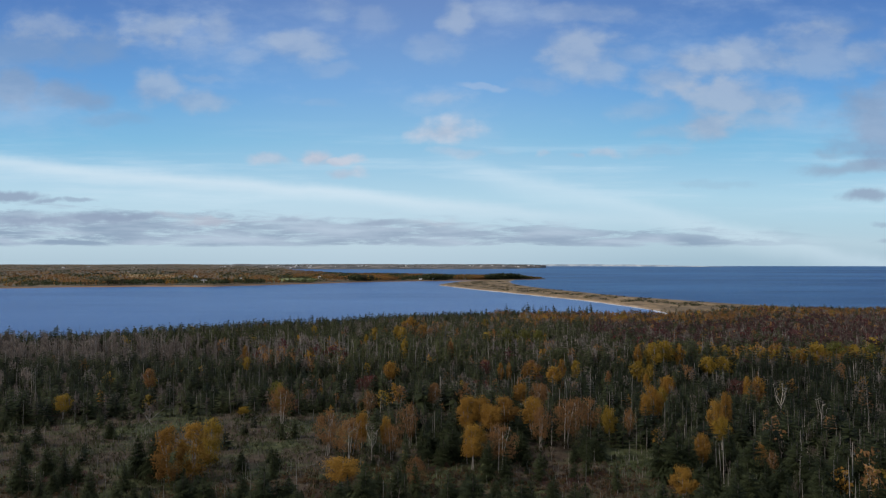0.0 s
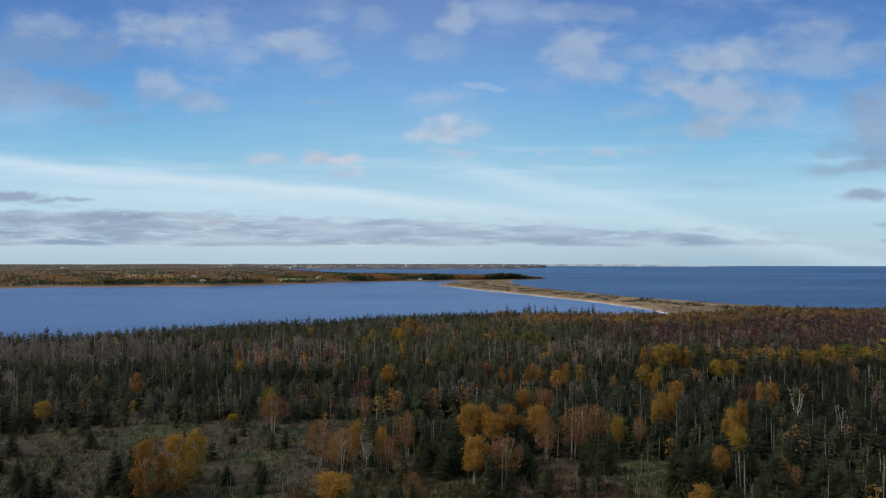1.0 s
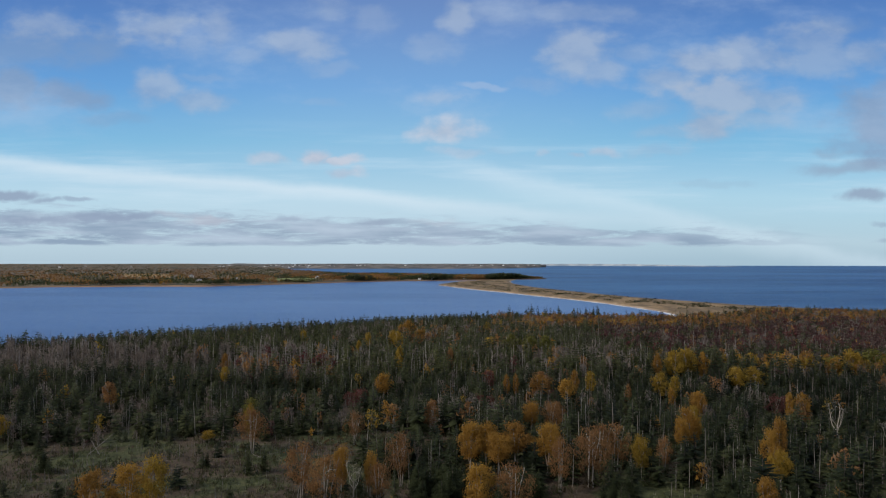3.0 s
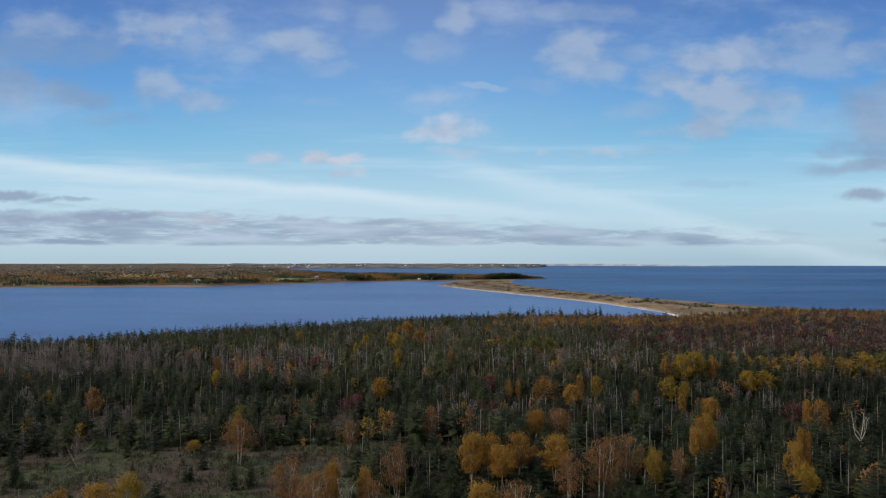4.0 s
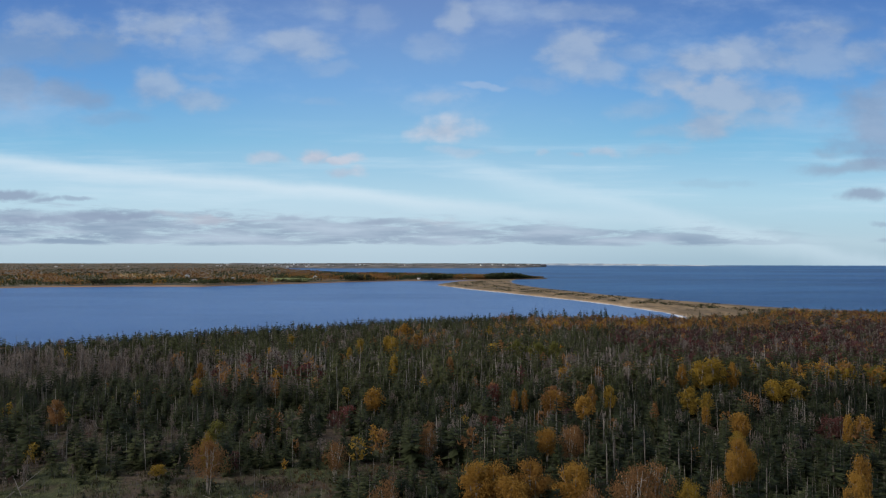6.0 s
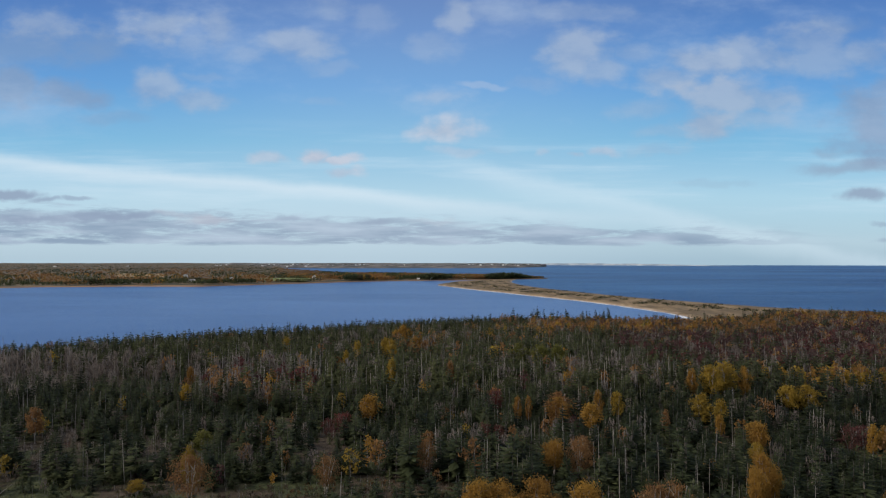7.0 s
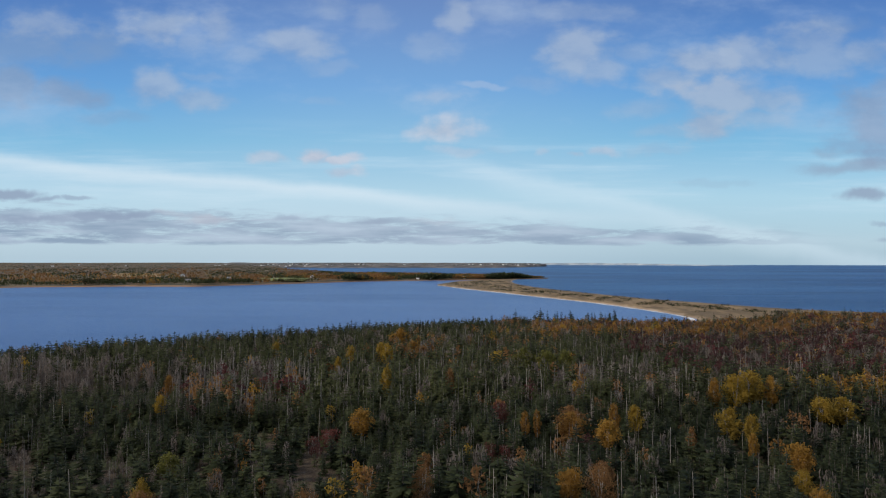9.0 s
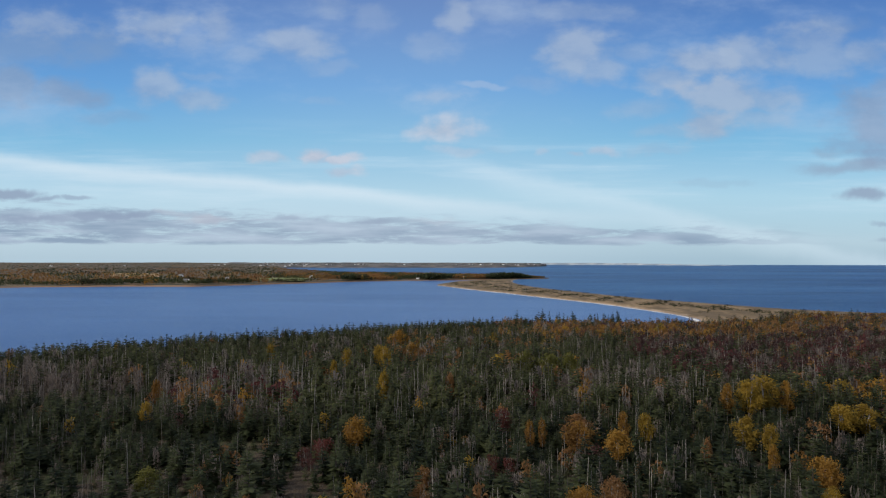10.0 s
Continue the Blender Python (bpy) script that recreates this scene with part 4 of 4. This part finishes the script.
BROAD = {k: [broadleaf_shape(600 + 10 * n + i, 4800, 0.0092, 3 if k != "crimson" else 4, (0.04, 0.27, 0.36, 0.31)[i] if k != "crimson" else 0.04, 0.25, 5, 1.25, split=True) for i in range(4)]
         for n, k in enumerate(("gold", "yellow", "rust", "crimson", "lime"))}
BROAD["crimson"] = [broadleaf_shape(630 + i, 1500, 0.011, 4, 0.08, 0.25, 4, 1.4, split=True) for i in range(4)]
BROAD["rust"] = [broadleaf_shape(640 + i, 2600, 0.0090, 4, (0.16, 0.26, 0.24, 0.2)[i], 0.25, 5, 1.5, split=True) for i in range(4)]
BROAD_MID = [broadleaf_shape(680 + i, 1700, 0.0155, 3, (0.12, 0.25, 0.3, 0.2)[i], 0.25, split=True) for i in range(4)]
BROAD_FAR = [broadleaf_shape(700 + i, 120, 0.036, 2, 0.18, 0.27, 3, 1.2, 12) for i in range(5)]
for name, key, label, rows, stem in SINGLES:
    r = np.random.default_rng(len(rows))
    table = [(x, y, float(ground_z(x, y)) - 0.1, h * (1.2 if y > 220 else 1.0), w * (5.1 if key == "rust" else 4.8), r.uniform(0, 6.28), 0, 0 if -46 < x < -38 and y < 112 else 1 + i % 3) for i, (x, y, h, w) in enumerate(rows)]
    for shapes, some in ((BROAD[key], [t for t in table if t[1] < 165]), (BROAD["crimson"] if key == "crimson" else BROAD_MID, [t for t in table if t[1] >= 165])):
        stems = len(shapes[0]) - 1
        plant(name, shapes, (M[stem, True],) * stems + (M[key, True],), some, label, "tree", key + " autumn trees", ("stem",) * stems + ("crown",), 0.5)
for code, key, label in ((2, "rust", "rust-brown autumn birches in the wood"), (3, "gold", "golden autumn birches in the wood"),
                         (4, "yellow", "yellow autumn aspens in the wood"), (5, "red", "dull crimson maples in the wood")):
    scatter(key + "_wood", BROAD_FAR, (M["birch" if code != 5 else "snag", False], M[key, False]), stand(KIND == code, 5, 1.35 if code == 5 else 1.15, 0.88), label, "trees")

# leafless white birches that stand out
for i, (x, y, h, b, turn) in enumerate(((-13, 113, 7.5, 8, 0.4), (79, 146, 9.5, 11, 1.7), (83, 137, 7.5, 8, 2.9))):
    root = tagged(new("bare_birch"), "leafless white birch with forking limbs", "tree", "leafless birches")
    trunk, *limbs = bare_shape(520 + i, 9, True)
    part("trunk", mesh_of("trunk", *trunk, None, (M["birch", True],), 0.2 * outwardness(trunk[0])), root)
    for first_piece, *twigs in limbs:
        bough = part("limb", mesh_of("limb", *first_piece, None, (M["birch", True],), 0.2 * outwardness(first_piece[0])), root)
        for v, f in twigs:
            part("twig", mesh_of("twig", v, f, None, (M["birch", True],), 0.2 * outwardness(v)), bough)
    root.matrix_world = Matrix.Translation((x, y, float(ground_z(x, y)))) @ Matrix.Rotation(turn, 4, "Z") @ Matrix.Diagonal((b, b, h, 1))

# fallen trunks in the clearing
LOGS = [(-68, 141, 6.5, 60, 28), (-66, 141.5, 5.5, 140, 22), (-35, 139, 5, 20, 8), (-33, 138, 4, 160, 10), (-88, 131, 4.5, 75, 12), (-25, 108, 4, 35, 6)]
log_v, log_f = join(snag_shape(480, 8))
log_me = mesh_of("fallen_log", log_v, log_f, None, (M["snag", True],))
for x, y, ln, az, tilt in LOGS:
    o = tagged(new("fallen_log", log_me), "grey fallen trunk lying in rough grass", "log", "fallen trunks")
    o.matrix_world = Matrix.Translation((x, y, float(ground_z(x, y)) - 0.05)) @ Matrix.Rotation(radians(az), 4, "Z") @ Matrix.Rotation(radians(90 - tilt), 4, "Y") @ Matrix.Diagonal((ln, ln, ln, 1))

# underwood and grass
SHRUB = [broadleaf_shape(800 + i, 26, 0.10, 1, 0.1, 0.5, 3) for i in range(4)]
THIN = [broadleaf_shape(820 + i, 40, 0.062, 1, 0.1, 0.42, 3, 2.2) for i in range(4)]


def undergrowth(name, key, count, seed, label, where, lo, hi, shapes, tones):
    r = np.random.default_rng(seed)
    tries = count * 20
    y = r.uniform(82, 250, tries)
    x = r.uniform(-1, 1, tries) * (0.75 * y + 12)
    ok = r.random(tries) < where(x, y)
    x, y = x[ok][:count], y[ok][:count]
    h = r.uniform(lo, hi, len(x))
    scatter(name, shapes, (M["twig", False], M[key, False]), np.column_stack([x, y, ground_z(x, y) - 0.05, h, h * r.uniform(0.9, 1.6, len(x)), r.uniform(0, 6.28, len(x)), r.uniform(*tones, len(x)), r.integers(0, 4, len(x))]), label, "shrubs")


undergrowth("brown_scrub", "heather", 2200, 21, "low grey-brown leafless scrub", lambda x, y: 0.12 + 0.5 * (wobble(x, y, 20.0, 9.0) > 0.1) + 0.45 * open_ground(x, y), 0.4, 1.5, THIN, (0.0, 0.6))
undergrowth("reddish_scrub", "red", 800, 22, "low reddish-brown scrub", lambda x, y: 0.06 + 0.6 * (wobble(x, y, 22.0, 5.0) > 0.4) + 0.8 * spot(x, y, 20, 100, 18, 14) + 0.4 * spot(x, y, -58, 232, 24, 20), 0.5, 1.4, THIN, (0.0, 0.6))
undergrowth("green_scrub", "needle", 1300, 23, "low dark green juniper scrub", lambda x, y: 0.3 + 0.5 * open_ground(x, y), 0.3, 1.2, SHRUB, (0.2, 1.0))


def bracken_ground(x, y):
    return np.maximum.reduce([spot(x, y, -8, 100, 22, 10), spot(x, y, 22, 99, 14, 12), spot(x, y, -32, 94, 16, 8), 0.7 * spot(x, y, -12, 150, 16, 7), 0.5 * spot(x, y, -62, 96, 14, 7)])


undergrowth("bracken", "bracken", 2600, 24, "dead rust-brown bracken on open ground", lambda x, y: bracken_ground(x, y), 0.25, 0.8, SHRUB, (0.0, 1.0))
r = np.random.default_rng(29)
brush = {"heather": [], "needle": []}
for _, _, _, rows, _ in SINGLES:
    for x, y, h, w in rows:
        if y < 170:
            for _ in range(5):
                bx, by = x + r.normal(0, w * 0.7), y + r.normal(-0.3, w * 0.6)
                bh = r.uniform(0.8, 2.6)
                brush[("heather", "needle", "heather")[r.integers(0, 3)]].append((bx, by, float(ground_z(bx, by)) - 0.1, bh, bh * r.uniform(0.8, 1.4), r.uniform(0, 6.28), r.random(), r.integers(0, 4)))
scatter("brown_underbrush", THIN, (M["twig", False], M["heather", False]), brush["heather"], "brown underbrush round the birches", "shrubs")
scatter("green_underbrush", SHRUB, (M["twig", False], M["needle", False]), brush["needle"], "dark green underbrush round the birches", "shrubs")
blade = np.array([(0, 0, 0), (0.12, 0, 0), (0.3, 0.1, 1.0), (-0.1, 0.1, 0), (0, 0.12, 0), (-0.25, 0.3, 0.9), (0, -0.1, 0), (0.08, -0.12, 0), (0.02, -0.45, 0.95)])
TUFT = [[(blade, np.arange(9).reshape(3, 3))]]


def build_grass(nt, b):
    c = ramp(nt, tone_of(nt, False), (0.0, (0.026, 0.036, 0.012)), (0.5, (0.054, 0.070, 0.024)), (0.85, (0.098, 0.096, 0.048)), (1.0, (0.15, 0.14, 0.095)))
    nt.links.new(c, b.inputs["Base Color"])


M["brick"] = surface("chimney_brick", lambda nt, b: nt.links.new(ramp(nt, grain(nt, 2.0), (0.3, (0.18, 0.07, 0.05)), (0.7, (0.28, 0.13, 0.09))), b.inputs["Base Color"]), 0.9)
M["grass"] = surface("rough_grass", build_grass, 0.9)
r = np.random.default_rng(31)
y = r.uniform(80, 215, 60000)
x = r.uniform(-1, 1, 60000) * (0.75 * y + 12)
ok = r.random(60000) < (0.12 + 0.9 * open_ground(x, y)) * (1 - 0.65 * bracken_ground(x, y)) * np.where(wobble(x, y, 15.0, 2.5) > 0.15, 0.3, 1.0)
x, y = x[ok], y[ok]
h = r.uniform(0.3, 0.95, len(x))
scatter("grass", TUFT, (M["grass"],), np.column_stack([x, y, ground_z(x, y) - 0.03, h, h * 1.2, r.uniform(0, 6.28, len(x)), np.clip(r.normal(0.45, 0.25, len(x)) + 0.2 * wobble(x, y, 14.0), 0, 1), np.zeros(len(x))]),
        "rough olive and straw-coloured grass of the clearing", "grass")

stalk = np.array([(-0.03, 0, 0), (0.03, 0, 0), (0.06, 0.02, 1.0), (0, -0.03, 0), (0, 0.03, 0), (0.06, 0.02, 1.0)])
x, y = r.uniform(-115, 45, 9000), r.uniform(84, 170, 9000)
ok = r.random(9000) < 0.4 * open_ground(x, y)
x, y = x[ok], y[ok]
h = r.uniform(0.5, 2.2, len(x))
scatter("dry_stalks", [[(stalk, np.arange(6).reshape(2, 3))]], (M["snag", False],), np.column_stack([x, y, ground_z(x, y) - 0.05, h, np.full(len(x), 1.6), r.uniform(0, 6.28, len(x)), r.random(len(x)), np.zeros(len(x))]),
        "pale dead stems standing in the rough grass", "stems")

# ---- spit and far shore ----
r = np.random.default_rng(41)
rows = []
while len(rows) < 2300:
    s, u = r.integers(15, 190), r.uniform(0.12, 0.88)
    p = LAGOON[s] * (1 - u) + OUTER[s] * u
    if wobble(p[0], p[1], 28.0, 1.5) + 0.9 * np.exp(-((u - 0.48) / 0.11) ** 2) + 0.5 * np.exp(-((u - 0.2) / 0.06) ** 2) * (s > 110) > 0.42:
        h = r.uniform(0.9, 2.3)
        rows.append((p[0], p[1], 1.2, h, h * r.uniform(1.2, 2.4), r.uniform(0, 6.28), r.uniform(0, 0.45), r.integers(0, 4)))
scatter("dune_scrub", SHRUB, (M["twig", False], M["needle", False]), rows, "dark green scrub along the spit", "shrubs")

CLUMP = [broadleaf_shape(900 + i, 13, 0.155, 1, 0.05, 0.36, 3)[1:] for i in range(5)]
r = np.random.default_rng(43)
kinds = {"needle": [], "olive": [], "rust": [], "gold": [], "heather": []}
coast_az, back_az = np.arctan2(COAST[:, 0], COAST[:, 1]), np.arctan2(BACK[:, 0], BACK[:, 1])
coast_d, back_d = np.hypot(COAST[:, 0], COAST[:, 1]), np.hypot(BACK[:, 0], BACK[:, 1])
for _ in range(23000):
    az = r.uniform(-0.75, 0.158)
    near_d, far_d = np.interp(az, coast_az, coast_d) + 9, np.interp(az, back_az, back_d) - 12
    if far_d < near_d + 5:
        continue
    d = 1 / r.uniform(1 / min(far_d, 4600), 1 / near_d)
    p = (d * math.sin(az), d * math.cos(az))
    u = (d - near_d) / (far_d - near_d)
    w = 1.6 * wobble(p[0] * 1100 / d, 270000 / d, 62.0, 3.0)
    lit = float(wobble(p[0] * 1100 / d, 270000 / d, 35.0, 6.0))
    green = spot(p[0], p[1], -310, 1330, 110, 60)
    if r.random() < max(green * 1.3, 0.85 * (wobble(p[0], p[1], 170.0, 8.0) > 0.8)):
        continue
    belt = max(math.exp(-(((p[0] + c) / w0) ** 4)) for c, w0 in ((565, 75), (375, 48), (180, 28), (20, 40), (-150, 60)))
    pts = belt * math.exp(-((d - near_d) / 70) ** 2)
    right = float(smooth(p[0], -160, -40))
    q = min(max(0.46 + 0.42 * float(wobble(p[0] * 1100 / d, 270000 / d, 44.0, 11.0)) + r.uniform(-0.24, 0.24), 0), 0.99)
    key = "needle" if q < 0.10 + 0.85 * pts + 0.10 * right - 0.22 * w else ("rust" if q < 0.45 + 0.22 * w else "gold" if q < 0.53 + 0.22 * w else "olive" if q < 0.80 else "heather")
    key = "needle" if (key == "heather" and d > 2000) or (d > 2700 and r.random() < 0.72) else key
    h = r.uniform(4.0, 6.8) * (0.75 + 0.75 * pts) * (0.35 if d > 2700 else 0.62 if d > 1900 else 1.0) * (1.0 + 0.3 * float(smooth(p[0], -300, -200))) * (1.0 - 0.6 * float(smooth(p[0], 150, 245)))
    z = float(far_z(0.5, p[0], p[1]))
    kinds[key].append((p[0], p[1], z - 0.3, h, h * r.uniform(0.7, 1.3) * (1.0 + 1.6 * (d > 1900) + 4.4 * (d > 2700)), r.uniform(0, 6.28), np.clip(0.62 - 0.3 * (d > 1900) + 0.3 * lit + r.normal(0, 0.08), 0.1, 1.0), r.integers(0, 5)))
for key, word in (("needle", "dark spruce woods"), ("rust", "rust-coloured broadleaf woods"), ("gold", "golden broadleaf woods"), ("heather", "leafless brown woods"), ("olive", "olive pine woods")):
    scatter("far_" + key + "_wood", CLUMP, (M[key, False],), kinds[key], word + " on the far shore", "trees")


rows = []
for _ in range(1700):
    s, u = r.integers(4, 112), r.uniform(0.06, 0.9)
    p = COAST2[s] * (1 - u) + BACK2[s] * u
    if wobble(p[0], p[1], 220.0, 2.0) > -0.25:
        h = r.uniform(2, 3.6)
        rows.append((p[0], p[1], 9 + 5 * u, h, h * r.uniform(2.5, 5.5), r.uniform(0, 6.28), r.uniform(0.1, 0.7), r.integers(0, 5)))
scatter("farthest_wood", CLUMP, (M["needle", False],), rows, "dark woods on the farther shore", "trees")


def house_template(w, l, h, label):
    root = tagged(new("house"), label, "house", "houses on the far shore")
    e = h * 0.55
    v = [(-w, -l, 0), (w, -l, 0), (w, l, 0), (-w, l, 0), (-w, -l, h), (w, -l, h), (w, l, h), (-w, l, h), (0, -l, h + e), (0, l, h + e)]
    part("wall", mesh_of("wall", v, [(0, 1, 5), (0, 5, 4), (1, 2, 6), (1, 6, 5), (2, 3, 7), (2, 7, 6), (3, 0, 4), (3, 4, 7), (4, 5, 8), (6, 7, 9)], None, (M["paint"],)), root)
    o, t = 0.4, 0.25
    rv = [(-w - o, -l - o, h - 0.3), (0, -l - o, h + e + t), (w + o, -l - o, h - 0.3), (-w - o, l + o, h - 0.3), (0, l + o, h + e + t), (w + o, l + o, h - 0.3),
          (0, -l - o, h + e - 0.1), (0, l + o, h + e - 0.1)]
    part("roof", mesh_of("roof", rv, [(0, 1, 4), (0, 4, 3), (1, 2, 5), (1, 5, 4), (0, 6, 1), (1, 6, 2), (3, 4, 7), (4, 5, 7)], None, (M["roof"],)), root)
    def box(name, x0, x1, y0, y1, z0, z1, mat, parent):
        v = [(x, y, z) for z in (z0, z1) for x, y in ((x0, y0), (x1, y0), (x1, y1), (x0, y1))]
        f = [(0, 3, 2, 1), (4, 5, 6, 7), (0, 1, 5, 4), (1, 2, 6, 5), (2, 3, 7, 6), (3, 0, 4, 7)]
        return part(name, mesh_of(name, v, f, None, (mat,)), parent)

    for x, z in ((-0.5, 0.25), (0.5, 0.25), (-0.5, 0.65), (0.5, 0.65)):
        a, b2, c = x * w, z * h, -l
        window = box("window", a - 0.6, a + 0.6, c - 0.06, c + 0.05, b2 - 0.1, b2 + 1.3, M["paint"], root)
        box("pane", a - 0.5, a + 0.5, c - 0.08, c - 0.05, b2, b2 + 1.2, M["pane"], window)
    box("door", -0.5, 0.5, -l - 0.05, -l + 0.05, 0.0, 2.05, M["roof"], root)
    box("chimney", w * 0.2, w * 0.2 + 0.8, l * 0.3, l * 0.3 + 0.8, h + 0.6, h + e + 0.9, M["brick"], root)
    return root


HOUSES = [(-424, 1300, 30, 0.9), (-531, 1150, 80, 0.8), (-287, 1440, 20, 0.9), (-52, 1400, 70, 0.5), (-24, 1412, 85, 0.55), (48, 1450, 80, 0.7), (-455, 1180, 60, 0.9), (-600, 1500, 10, 1.0), (-395, 1240, 15, .8)]
house = house_template(4.5, 6.0, 5.0, "white-painted wooden house with grey gable roof")
first = True
r = np.random.default_rng(47)
sites = [(x, y, t, s, 3.2) for x, y, t, s in HOUSES]
for _ in range(34):
    s, u = r.integers(18, 112), r.uniform(0.03, 0.4)
    p = COAST2[s] * (1 - u) + BACK2[s] * u
    sites.append((p[0], p[1], r.uniform(0, 180), r.uniform(0.5, 1.0), 9.0 + 5 * u))
for _ in range(12):
    x, y = r.uniform(-1900, -500), r.uniform(2700, 3600)
    sites.append((x, y, r.uniform(0, 180), r.uniform(0.6, 1.0), 7.5))
for x, y, t, s, z in sites:
    m = Matrix.Translation((x, y, z)) @ Matrix.Rotation(radians(t), 4, "Z") @ Matrix.Scale(s, 4)
    if first:
        house.matrix_world = m
        first = False
    else:
        copy_thing(house, m @ Matrix.Scale(1 / house.scale[0], 4))
